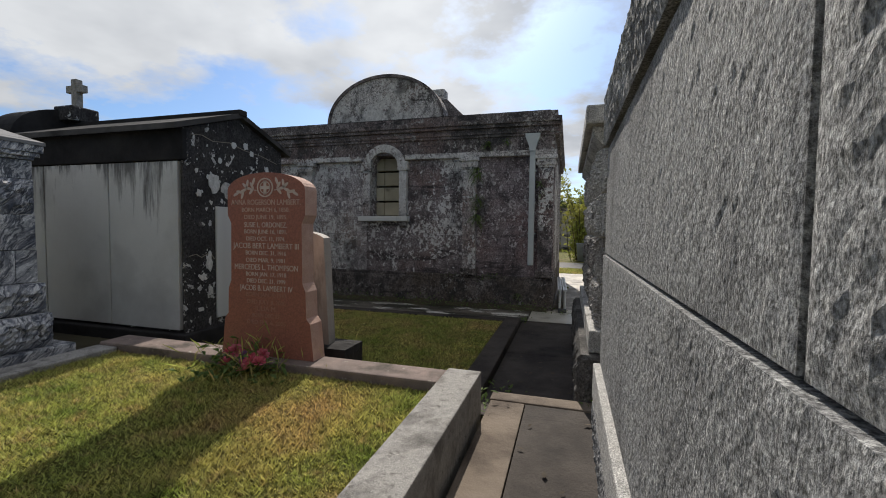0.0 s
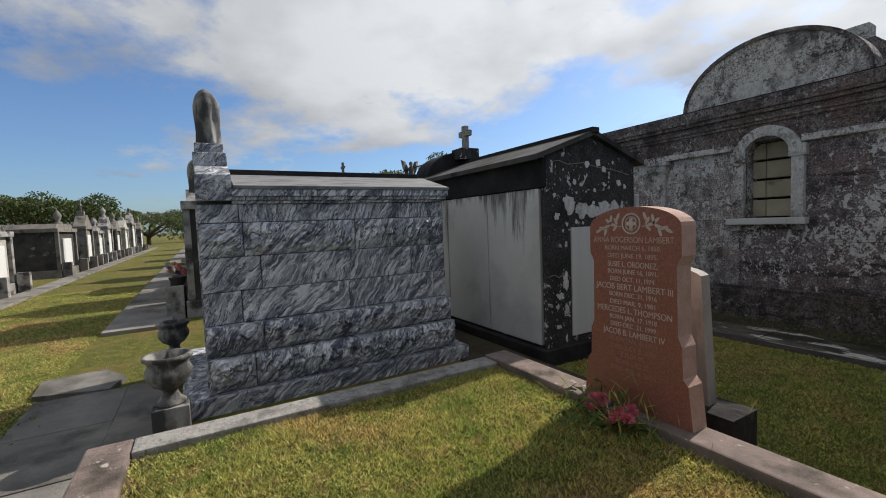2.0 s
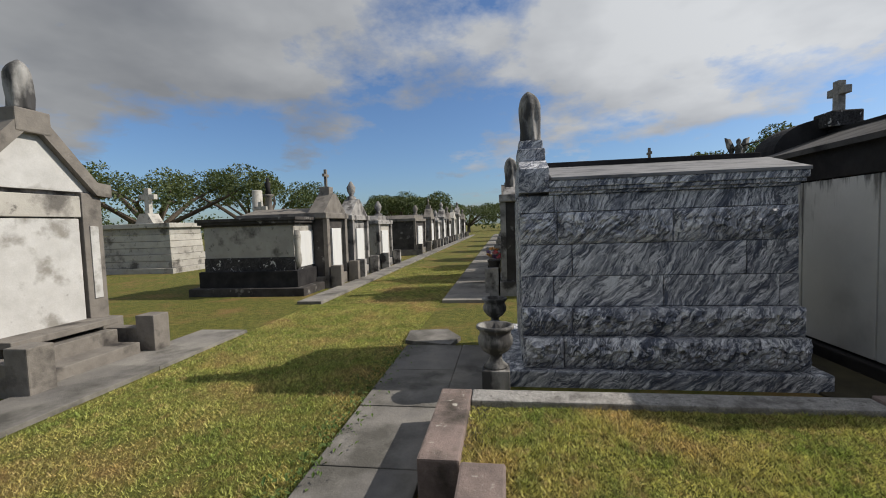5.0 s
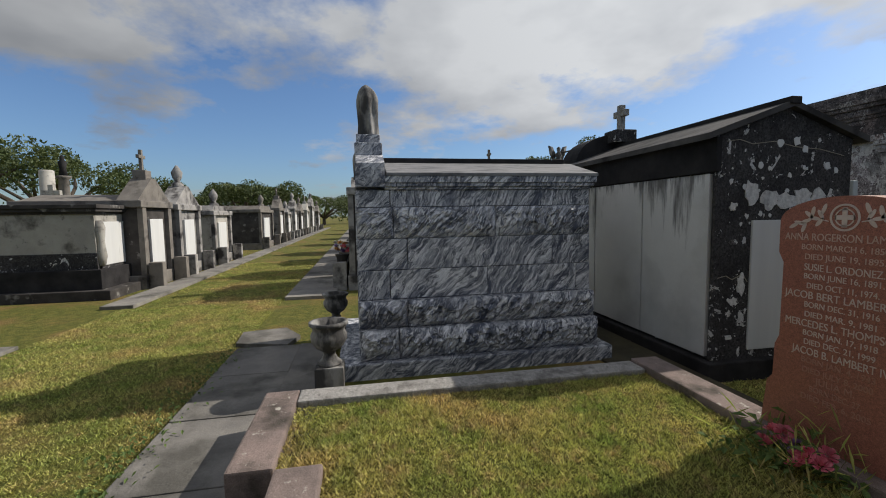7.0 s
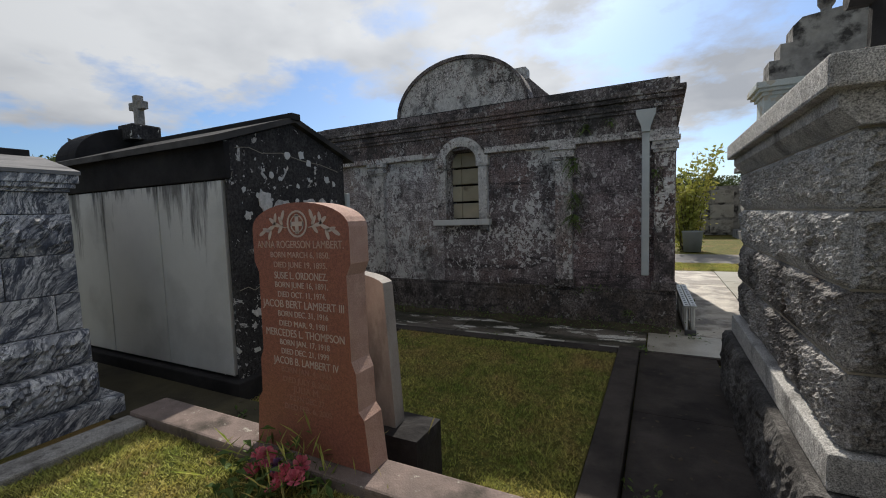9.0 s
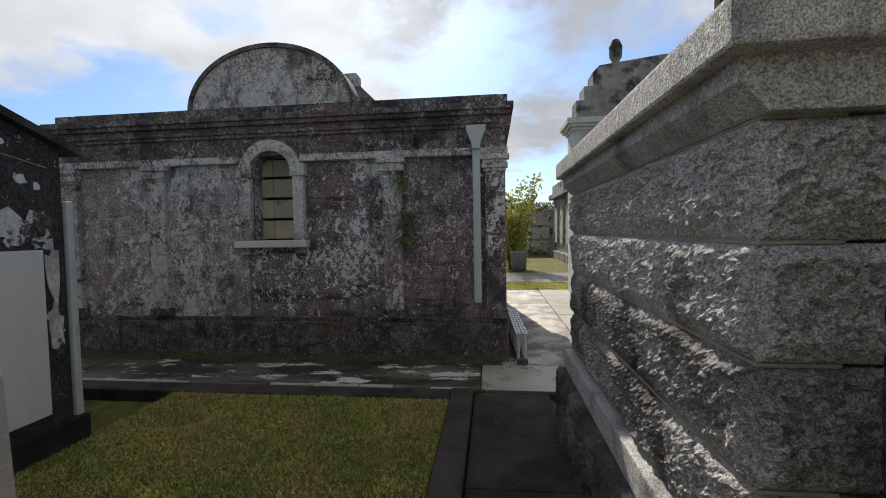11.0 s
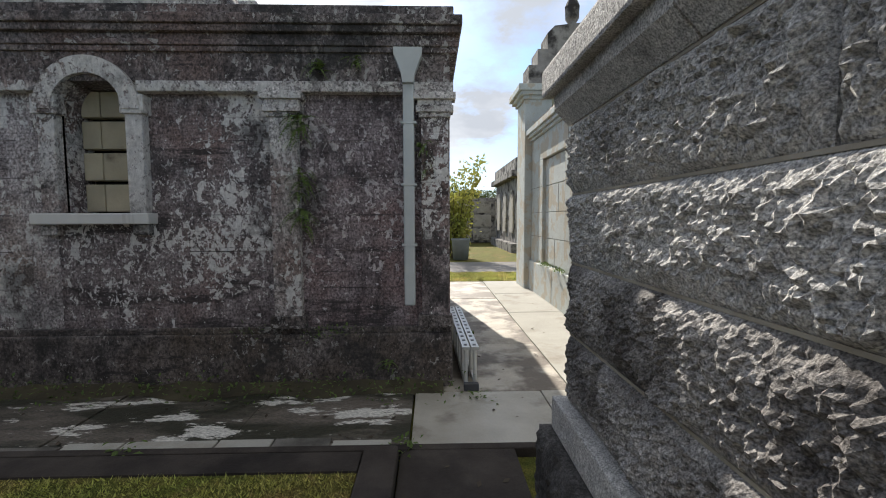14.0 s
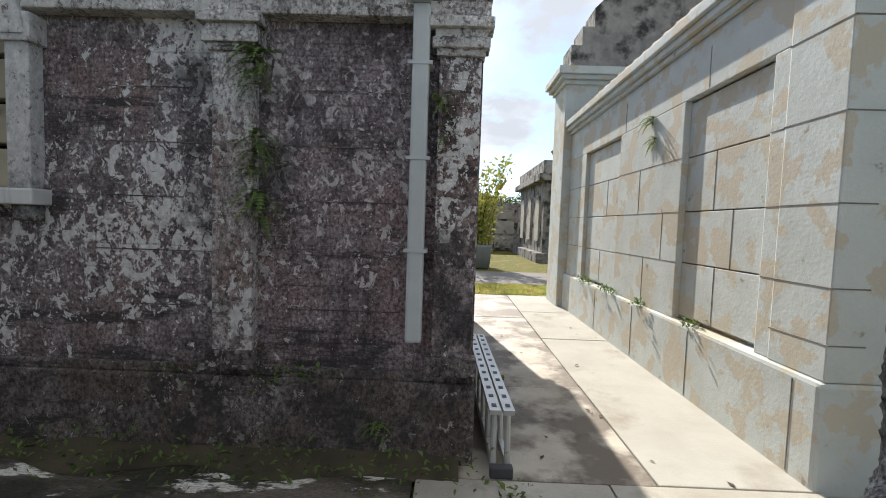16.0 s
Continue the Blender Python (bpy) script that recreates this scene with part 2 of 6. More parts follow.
def plaster(name, dark, mid, pale, amount=0.5, fine=11.0, seed=0.0, drip=0.5, rust=(0.16, 0.10, 0.085), courses=0.0, bare=-0.06):
    """Old lime plaster: mauve-grey ground, black mould, crisp flaking pale paint that gathers in areas; courses: brick lines that show through."""
    m = bpy.data.materials.new(name)
    m.use_nodes = True
    nt = m.node_tree
    N, L = nt.nodes.new, nt.links.new
    bsdf = nt.nodes["Principled BSDF"]
    co = N("ShaderNodeTexCoord")

    def nz(s, d=8, r=0.6, stretch=(1, 1, 1), off=0.0, warp=0.0):
        mp = N("ShaderNodeMapping"); mp.inputs["Scale"].default_value = stretch; mp.inputs["Location"].default_value = (seed + off, off, seed * 0.7 + off)
        L(co.outputs["Object"], mp.inputs[0])
        n = N("ShaderNodeTexNoise")
        n.inputs["Scale"].default_value, n.inputs["Detail"].default_value, n.inputs["Roughness"].default_value, n.inputs["Distortion"].default_value = s, d, r, warp
        L(mp.outputs[0], n.inputs["Vector"])
        return n.outputs["Fac"]

    def rng(src, a, b, c=0.0, d=1.0):
        r = N("ShaderNodeMapRange"); r.inputs[1].default_value, r.inputs[2].default_value, r.inputs[3].default_value, r.inputs[4].default_value = a, b, c, d
        L(src, r.inputs[0])
        return r.outputs[0]

    def plus(a, b):
        x = N("ShaderNodeMath"); x.operation = "ADD"
        L(a, x.inputs[0]); L(b, x.inputs[1])
        return x.outputs[0]

    def mix(f, a, b):
        x = N("ShaderNodeMix"); x.data_type = "RGBA"
        L(f, x.inputs[0])
        for k, v in ((6, a), (7, b)):
            if isinstance(v, tuple): x.inputs[k].default_value = (*v, 1)
            else: L(v, x.inputs[k])
        return x.outputs[2]

    def scaled(c, f):
        v = N("ShaderNodeVectorMath"); v.operation = "SCALE"
        if isinstance(c, tuple): v.inputs[0].default_value = c
        else: L(c, v.inputs[0])
        L(f, v.inputs["Scale"])
        return v.outputs[0]
    ground = mix(rng(nz(5.5, 12, 0.78, (1, 1, 0.8)), 0.40, 0.60), dark, mid)
    ground = mix(rng(nz(0.9, 6, 0.6, (1, 1, 1), 3.0), 0.50, 0.62, 0.0, 0.75), ground, rust)
    grit = nz(42.0, 3, 0.7, (1.1, 1, 0.9), 5.0)
    ground = scaled(ground, rng(grit, 0.36, 0.64, 0.35, 1.8))
    # mould in clouds, level bands and short drips, mostly on the bare ground
    ground = mix(rng(nz(3.0, 12, 0.76, (1.5, 1.4, 0.32), 2.0), 0.53, 0.63, 0.0, drip * 0.8), ground, (0.026, 0.022, 0.023))
    ground = mix(rng(nz(2.4, 12, 0.8, (0.35, 1, 1.8), 9.0), 0.55, 0.61, 0.0, drip), ground, (0.03, 0.026, 0.027))
    # pale paint gathers in some areas and is nearly gone in others
    zone = rng(nz(0.75, 5, 0.6, (1, 1, 0.9), 7.0), 0.40, 0.60, bare, 0.13 * amount)
    big = rng(plus(nz(fine * 0.36, 7, 0.66, (1.1, 1, 0.9), 1.0, 0.5), zone), 0.548, 0.560)
    small = rng(plus(nz(fine * 1.0, 3, 0.6, (1.0, 1, 0.85), 4.0, 0.3), zone), 0.605, 0.620)
    paint = scaled(pale, rng(nz(28.0, 8, 0.75, (1, 1, 0.7), 21.0), 0.34, 0.66, 0.62, 1.12))
    col = mix(small, mix(big, ground, paint), paint)
    # soot over all
    col = mix(rng(nz(1.2, 12, 0.74, (1, 1, 0.85), 12.0), 0.535, 0.61, 0.0, drip * 0.85), col, (0.03, 0.029, 0.03))
    relief = plus(rng(big, 0.0, 1.0, 0.0, 0.35), nz(40.0, 9, 0.75))
    if courses:
        sp = N("ShaderNodeSeparateXYZ"); L(co.outputs["Object"], sp.inputs[0])
        cm = N("ShaderNodeCombineXYZ"); L(sp.outputs["X"], cm.inputs["X"]); L(sp.outputs["Z"], cm.inputs["Y"])
        wob = N("ShaderNodeVectorMath"); wob.operation = "ADD"
        L(cm.outputs[0], wob.inputs[0]); L(scaled((0.03, 0.03, 0.0), nz(4.0, 4, 0.6, (1, 1, 1), 30.0)), wob.inputs[1])
        br = N("ShaderNodeTexBrick")
        br.inputs["Scale"].default_value, br.inputs["Mortar Size"].default_value, br.inputs["Brick Width"].default_value, br.inputs["Row Height"].default_value = 1.0, 0.006, 0.23, 0.075
        br.inputs["Mortar Smooth"].default_value = 0.4
        L(wob.outputs[0], br.inputs["Vector"])
        line = N("ShaderNodeMath"); line.operation = "MULTIPLY"
        L(br.outputs["Fac"], line.inputs[0]); L(rng(nz(1.6, 4, 0.6, (1, 1, 1), 33.0), 0.46, 0.58, 0.0, courses), line.inputs[1])
        col = mix(line.outputs[0], col, (0.05, 0.042, 0.043))
        relief = plus(relief, rng(line.outputs[0], 0.0, 1.0, 0.0, -0.5))
    L(col, bsdf.inputs["Base Color"])
    bsdf.inputs["Roughness"].default_value = 0.93
    b = N("ShaderNodeBump"); b.inputs["Strength"].default_value = 0.8; b.inputs["Distance"].default_value = 0.02
    L(relief, b.inputs["Height"]); L(b.outputs[0], bsdf.inputs["Normal"])
    return m


def streaked(name, base, alt, top, depth, cut=0.56):
    """White marble slab with dark runs of mould that hang down from its head at height top, to about the given depth."""
    m = mat(name, base, alt, 1.2, 0.5, 0.08, 60, stain=tuple(c * 0.72 for c in alt), stain_scale=1.1, stain_at=0.62, stain_soft=0.12, speck=0.08)
    nt = m.node_tree
    N, L = nt.nodes.new, nt.links.new
    bsdf = nt.nodes["Principled BSDF"]
    old = bsdf.inputs["Base Color"].links[0].from_socket
    co = N("ShaderNodeTexCoord"); sp = N("ShaderNodeSeparateXYZ"); L(co.outputs["Object"], sp.inputs[0])

    def run(scale, off, a, b, weight):
        mp = N("ShaderNodeMapping"); mp.inputs["Scale"].default_value = (1.0, 1.0, 0.10); mp.inputs["Location"].default_value = (off, off, 0)
        L(co.outputs["Object"], mp.inputs[0])
        n = N("ShaderNodeTexNoise"); n.inputs["Scale"].default_value, n.inputs["Detail"].default_value, n.inputs["Roughness"].default_value = scale, 9, 0.7
        L(mp.outputs[0], n.inputs["Vector"])
        hang = N("ShaderNodeMapRange"); hang.inputs[1].default_value, hang.inputs[2].default_value, hang.inputs[3].default_value, hang.inputs[4].default_value = top - depth * b, top, -0.25, 0.03
        L(sp.outputs["Z"], hang.inputs[0])
        sm = N("ShaderNodeMath"); sm.operation = "ADD"; L(n.outputs["Fac"], sm.inputs[0]); L(hang.outputs[0], sm.inputs[1])
        r = N("ShaderNodeMapRange"); r.inputs[1].default_value, r.inputs[2].default_value, r.inputs[4].default_value = a, a + 0.10, weight
        L(sm.outputs[0], r.inputs[0])
        return r.outputs[0]
    col = old
    for f in (run(3.6, 3.0, cut, 1.0, 0.85), run(9.0, 9.0, cut + 0.01, 0.2, 0.85)):
        x = N("ShaderNodeMix"); x.data_type = "RGBA"; x.inputs[7].default_value = (0.055, 0.05, 0.046, 1)
        L(f, x.inputs[0]); L(col, x.inputs[6])
        col = x.outputs[2]
    L(col, bsdf.inputs["Base Color"])
    return m


M = dict(
    lawn=mat("lawn", (0.075, 0.09, 0.018), (0.16, 0.145, 0.035), 9.0, 0.95, 1.0, 160, stain=(0.20, 0.13, 0.05), stain_scale=1.1, stain_at=0.60, stain_soft=0.1, speck=0.75, grain=130.0),
    blade=mat("grass_blade", (0.26, 0.325, 0.07), (0.52, 0.49, 0.15), 2.6, 0.7, 0, stain=(0.56, 0.41, 0.17), stain_scale=1.1, stain_at=0.60, stain_soft=0.12, flake=(0.50, 0.36, 0.17), flake_scale=9.0, flake_at=0.60, flake_soft=0.08, island=0.75, through_light=0.4),
    earth=mat("dark_soil", (0.045, 0.039, 0.028), (0.085, 0.075, 0.045), 2.0, 0.95, 0.5, 60),
    granite=mat("grey_granite", (0.29, 0.285, 0.276), (0.58, 0.565, 0.54), 60.0, 0.9, 1.0, 130, stain=(0.13, 0.12, 0.118), stain_scale=2.4, stain_at=0.66, stain_soft=0.12, speck=0.6, grain=165.0, vary=0.12, flake=(0.22, 0.17, 0.13), flake_scale=2.2, flake_at=0.71, flake_soft=0.06, bdist=0.014, detail=12),
    granite_smooth=mat("axed_granite", (0.36, 0.35, 0.332), (0.55, 0.535, 0.51), 40.0, 0.88, 0.7, 130, stain=(0.12, 0.114, 0.108), stain_scale=2.6, stain_at=0.62, stain_soft=0.1, speck=0.6, grain=165.0),
    mortar=mat("pale_mortar", (0.36, 0.33, 0.27), (0.28, 0.25, 0.20), 9, 0.95, 0.4, 60),
    kerb=mat("kerb_granite", (0.36, 0.345, 0.32), (0.27, 0.258, 0.245), 30.0, 0.9, 0.5, 120, stain=(0.10, 0.092, 0.085), stain_scale=5.0, stain_at=0.62, stain_soft=0.12, speck=0.45, flake=(0.15, 0.14, 0.13), flake_scale=22, flake_at=0.60, flake_soft=0.05),
    kerb_pink=mat("mossy_pink_kerb", (0.26, 0.20, 0.178), (0.16, 0.128, 0.115), 4.0, 0.9, 0.4, 90, stain=(0.07, 0.06, 0.05), stain_scale=3.0, stain_at=0.58, flake=(0.42, 0.39, 0.34), flake_scale=14, flake_at=0.64, speck=0.3),
    red=mat("red_granite", (0.33, 0.125, 0.088), (0.24, 0.088, 0.063), 60.0, 0.5, 0.08, 160, speck=0.3),
    # hammered sides of the headstone, paled so the colour holds the sunlight
    red_side=mat("sunlit_hammered_red_granite", (0.54, 0.37, 0.31), (0.45, 0.29, 0.235), 10.0, 0.85, 0.5, 120, speck=0.25),
    letter=mat("pale_lettering", (0.60, 0.50, 0.46), (0.50, 0.40, 0.36), 10, 0.9, 0),
    letter_dull=mat("dulled_lettering", (0.56, 0.41, 0.355), (0.48, 0.335, 0.285), 10, 0.9, 0),
    letter_worn=mat("worn_lettering", (0.40, 0.22, 0.175), (0.35, 0.185, 0.14), 10, 0.9, 0),
    marble=marble("blue_grey_marble", (0.078, 0.09, 0.125), (0.76, 0.76, 0.775)),
    marble_top=mat("weathered_marble_roof", (0.24, 0.235, 0.235), (0.16, 0.16, 0.165), 5.0, 0.75, 0.25, 60, stain=(0.085, 0.085, 0.09), stain_scale=2.5, stain_at=0.60, stretch=(2.5, 0.7, 1)),
    marble_old=mat("lichened_marble", (0.33, 0.32, 0.30), (0.20, 0.19, 0.18), 6.0, 0.8, 0.3, 60, stain=(0.045, 0.043, 0.042), stain_scale=3.4, stain_at=0.48, stain_soft=0.06, stretch=(1, 1, 0.5)),
    panel=mat("white_marble_panel", (0.66, 0.66, 0.64), (0.54, 0.54, 0.53), 1.2, 0.55, 0.06, 40, stain=(0.14, 0.135, 0.125), stain_scale=1.9, stain_at=0.67, stain_soft=0.08, stretch=(1.5, 1.5, 0.16)),
    black=plaster("blackened_stucco", (0.018, 0.017, 0.018), (0.05, 0.047, 0.047), (0.66, 0.65, 0.63), -0.3, 20.0, 2.0, 0.2, (0.05, 0.045, 0.045), 0.0, -0.13),
    black_plain=mat("black_mould_stucco", (0.016, 0.015, 0.016), (0.038, 0.036, 0.036), 3.0, 0.9, 0.4, 45),
    wall=plaster("weathered_plaster", (0.085, 0.068, 0.070), (0.30, 0.258, 0.262), (0.78, 0.76, 0.75), 0.72, 34.0, 3.0, 0.85, (0.22, 0.15, 0.137), 0.3, -0.07),
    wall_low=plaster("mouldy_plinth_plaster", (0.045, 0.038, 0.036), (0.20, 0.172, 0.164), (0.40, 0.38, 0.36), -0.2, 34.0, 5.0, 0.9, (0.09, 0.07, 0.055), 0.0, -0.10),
    trim=plaster("weathered_trim", (0.30, 0.275, 0.27), (0.54, 0.515, 0.505), (0.70, 0.68, 0.66), 0.8, 30.0, 4.0, 0.8),
    cornice=plaster("blackened_cornice", (0.07, 0.06, 0.06), (0.22, 0.19, 0.188), (0.46, 0.44, 0.425), -0.1, 30.0, 6.0, 0.92, (0.16, 0.11, 0.10), 0.0, -0.09),
    infill=mat("cream_block", (0.50, 0.45, 0.33), (0.40, 0.36, 0.27), 3.0, 0.9, 0.3, 50, stain=(0.13, 0.11, 0.08), stain_scale=2.6, stain_at=0.66, vary=0.1),
    zinc=mat("painted_downspout", (0.50, 0.53, 0.53), (0.42, 0.45, 0.46), 4.0, 0.6, 0.08, 30, stain=(0.24, 0.25, 0.25), stain_scale=3, stain_at=0.68),
    white=mat("cream_stucco", (0.53, 0.563, 0.55), (0.46, 0.485, 0.468), 2.5, 0.9, 0.22, 40, stain=(0.48, 0.44, 0.365), stain_scale=2.9, stain_at=0.53, stain_soft=0.012, flake=(0.30, 0.27, 0.225), flake_scale=5.0, flake_at=0.655, flake_soft=0.02, seed=1.0, speck=0.16, detail=14, vary=0.05),
    concrete=mat("white_concrete", (0.42, 0.408, 0.366), (0.365, 0.35, 0.312), 2.0, 0.85, 0.25, 60, stain=(0.28, 0.25, 0.21), stain_scale=1.6, stain_at=0.64, stain_soft=0.08, speck=0.12),
    concrete_damp=mat("damp_concrete", (0.44, 0.415, 0.36), (0.34, 0.315, 0.265), 2.2, 0.45, 0.3, 60, stain=(0.20, 0.175, 0.14), stain_scale=1.7, stain_at=0.60, stain_soft=0.06, speck=0.2, detail=12),
    # stains, deepened so that the colour also carries the mausoleum's shade
    concrete_stained_shade=mat("stained_shaded_concrete", (0.50, 0.46, 0.39), (0.33, 0.29, 0.235), 2.0, 0.55, 0.35, 60, stain=(0.15, 0.122, 0.095), stain_scale=1.5, stain_at=0.475, stain_soft=0.05, flake=(0.06, 0.048, 0.04), flake_scale=1.3, flake_at=0.60, flake_soft=0.05, speck=0.25, detail=12),
    paving=mat("grey_paving", (0.24, 0.225, 0.20), (0.16, 0.15, 0.14), 2.0, 0.9, 0.4, 60, stain=(0.09, 0.085, 0.075), stain_scale=1.7, stain_at=0.57, vary=0.15, speck=0.2),
    # near-black tone: the shade on the path is put into its colour
    paving_dark=mat("dark_shaded_paving", (0.048, 0.040, 0.035), (0.075, 0.064, 0.056), 2.5, 0.85, 0.4, 60, stain=(0.028, 0.024, 0.022), stain_scale=1.5, stain_at=0.55, vary=0.1, speck=0.25),
    paving_brown=mat("brown_stained_slab", (0.23, 0.188, 0.15), (0.16, 0.128, 0.10), 2.5, 0.9, 0.4, 60, stain=(0.085, 0.066, 0.054), stain_scale=1.8, stain_at=0.55, speck=0.25),
    apron=mat("painted_broken_apron", (0.10, 0.085, 0.07), (0.17, 0.145, 0.12), 4.0, 0.6, 0.6, 40, stain=(0.035, 0.034, 0.022), stain_scale=1.6, stain_at=0.48, stain_soft=0.08, flake=(0.60, 0.58, 0.53), flake_scale=2.6, flake_at=0.565, flake_soft=0.012, stretch=(0.55, 1.6, 1), speck=0.4, grain=60.0, detail=12),
    # stain of the lower courses; also the shaded tone of the south side
    granite_stain_shade=mat("stained_shaded_granite", (0.19, 0.18, 0.172), (0.46, 0.44, 0.415), 60.0, 0.9, 1.0, 130, stain=(0.055, 0.048, 0.045), stain_scale=2.4, stain_at=0.54, stain_soft=0.14, speck=0.6, grain=165.0, vary=0.12, flake=(0.16, 0.11, 0.08), flake_scale=2.2, flake_at=0.66, flake_soft=0.06, bdist=0.014, detail=12),
    granite_black=mat("blackened_granite", (0.07, 0.066, 0.063), (0.24, 0.228, 0.215), 50.0, 0.9, 0.8, 120, stain=(0.035, 0.032, 0.03), stain_scale=2.2, stain_at=0.5, stain_soft=0.14, speck=0.5, grain=165.0, bdist=0.014, detail=12),
    panel_grey=streaked("grey_white_panel", (0.68, 0.68, 0.66), (0.60, 0.60, 0.58), 1.99, 1.7, 0.50),
    wall_pale=plaster("flaking_pale_plaster", (0.20, 0.172, 0.175), (0.50, 0.46, 0.465), (0.82, 0.805, 0.795), 1.05, 32.0, 11.0, 0.75, (0.28, 0.22, 0.19), 0.25),
    wall_dark=plaster("sooty_mauve_plaster", (0.085, 0.066, 0.070), (0.31, 0.262, 0.273), (0.66, 0.61, 0.615), 0.15, 34.0, 17.0, 0.85, (0.25, 0.17, 0.165), 0.35, -0.09),
    whitewash=plaster("flaked_whitewash", (0.03, 0.028, 0.028), (0.16, 0.155, 0.15), (0.70, 0.69, 0.67), 1.6, 14.0, 8.0, 0.5, (0.10, 0.09, 0.085)),
    tooled=mat("tooled_granite", (0.16, 0.16, 0.162), (0.40, 0.40, 0.393), 75.0, 0.9, 1.0, 150, stain=(0.09, 0.087, 0.088), stain_scale=1.5, stain_at=0.62, stain_soft=0.12, speck=0.6, grain=165.0, stretch=(1, 1.1, 0.8), bdist=0.012, detail=12),
    roof_dark=mat("stained_roof_slab", (0.065, 0.061, 0.059), (0.12, 0.113, 0.11), 4.0, 0.9, 0.3, 40, stain=(0.03, 0.028, 0.027), stain_scale=2.0, stain_at=0.52),
    old_slab=mat("weathered_white_slab", (0.52, 0.51, 0.49), (0.42, 0.41, 0.39), 3.0, 0.8, 0.2, 50, stain=(0.24, 0.225, 0.20), stain_scale=2.4, stain_at=0.60, stain_soft=0.06, flake=(0.16, 0.15, 0.14), flake_scale=9.0, flake_at=0.66, flake_soft=0.02, speck=0.12),
    streaky_slab=mat("streaked_marble_slab", (0.42, 0.39, 0.355), (0.24, 0.222, 0.205), 3.0, 0.8, 0.3, 50, stain=(0.12, 0.105, 0.095), stain_scale=2.2, stain_at=0.58, stain_soft=0.08, stretch=(1.8, 1.0, 0.6), speck=0.15),
    moss=mat("moss", (0.06, 0.085, 0.015), (0.12, 0.14, 0.03), 9.0, 0.95, 0.8, 80),
    purple=mat("purple_petal", (0.20, 0.10, 0.28), (0.3, 0.18, 0.36), 20, 0.7, 0),
    asphalt=mat("asphalt", (0.16, 0.155, 0.15), (0.20, 0.19, 0.18), 1.0, 0.9, 0.3, 60),
    alu=mat("aluminium", (0.62, 0.62, 0.60), (0.52, 0.52, 0.50), 6.0, 0.42, 0.05, 40, metal=0.7),
    plastic=mat("dark_plastic", (0.05, 0.05, 0.055), (0.07, 0.07, 0.075), 6.0, 0.6, 0),
    bin=mat("grey_bin", (0.20, 0.22, 0.24), (0.17, 0.19, 0.2), 3.0, 0.7, 0),
    tile=mat("terracotta", (0.40, 0.30, 0.26), (0.30, 0.20, 0.17), 6.0, 0.85, 0.2, 60, vary=0.2),
    bark=mat("bark", (0.10, 0.08, 0.06), (0.06, 0.05, 0.04), 5, 0.95, 0.5, 20),
    leaf=mat("oak_leaf", (0.055, 0.085, 0.025), (0.10, 0.12, 0.035), 0.6, 0.7, 0, speck=0.3, through_light=0.25),
    leaf_pale=mat("yellow_green_leaf", (0.26, 0.30, 0.06), (0.38, 0.35, 0.09), 0.9, 0.7, 0, speck=0.3, through_light=0.4),
    fern=mat("fern_leaf", (0.08, 0.14, 0.03), (0.14, 0.20, 0.05), 3, 0.7, 0, speck=0.3, through_light=0.35),
    petal=mat("pink_petal", (0.55, 0.06, 0.12), (0.72, 0.25, 0.30), 30, 0.7, 0, vary=0.2),
    petal_yellow=mat("yellow_petal", (0.7, 0.45, 0.06), (0.6, 0.3, 0.2), 30, 0.7, 0, vary=0.2),
    grey_tomb=mat("grey_stucco", (0.34, 0.325, 0.305), (0.21, 0.20, 0.192), 4.0, 0.9, 0.4, 40, stain=(0.055, 0.051, 0.05), stain_scale=2.2, stain_at=0.54, stain_soft=0.06, vary=0.2),
    dark_tomb=mat("dark_stucco", (0.035, 0.032, 0.03), (0.075, 0.068, 0.064), 2.5, 0.9, 0.4, 40, stain=(0.22, 0.21, 0.195), stain_scale=3.4, stain_at=0.63, stain_soft=0.04, vary=0.2),
    pale_tomb=mat("pale_stucco", (0.44, 0.42, 0.375), (0.35, 0.33, 0.295), 2.5, 0.9, 0.4, 40, stain=(0.13, 0.12, 0.108), stain_scale=1.6, stain_at=0.60, stain_soft=0.06, vary=0.12, flake=(0.09, 0.083, 0.075), flake_scale=6.0, flake_at=0.64, flake_soft=0.06),
    old_trim=mat("brown_grey_trim", (0.22, 0.20, 0.175), (0.15, 0.135, 0.12), 4.0, 0.9, 0.4, 50, stain=(0.05, 0.045, 0.042), stain_scale=2.2, stain_at=0.62),
)

# ---- mesh helpers ----


def box(bm, x0, x1, y0, y1, z0, z1, b=0.0):
    r = bmesh.ops.create_cube(bm, size=1.0)
    for v in r["verts"]:
        v.co = Vector(((x0 + x1) / 2 + v.co.x * (x1 - x0), (y0 + y1) / 2 + v.co.y * (y1 - y0), (z0 + z1) / 2 + v.co.z * (z1 - z0)))
    if b:
        es = list({e for v in r["verts"] for e in v.link_edges})
        bmesh.ops.bevel(bm, geom=es, offset=b, segments=2, affect="EDGES", profile=0.6)
    return bm


def bx(x0, x1, y0, y1, z0, z1, b=0.0):
    return box(bmesh.new(), x0, x1, y0, y1, z0, z1, b)


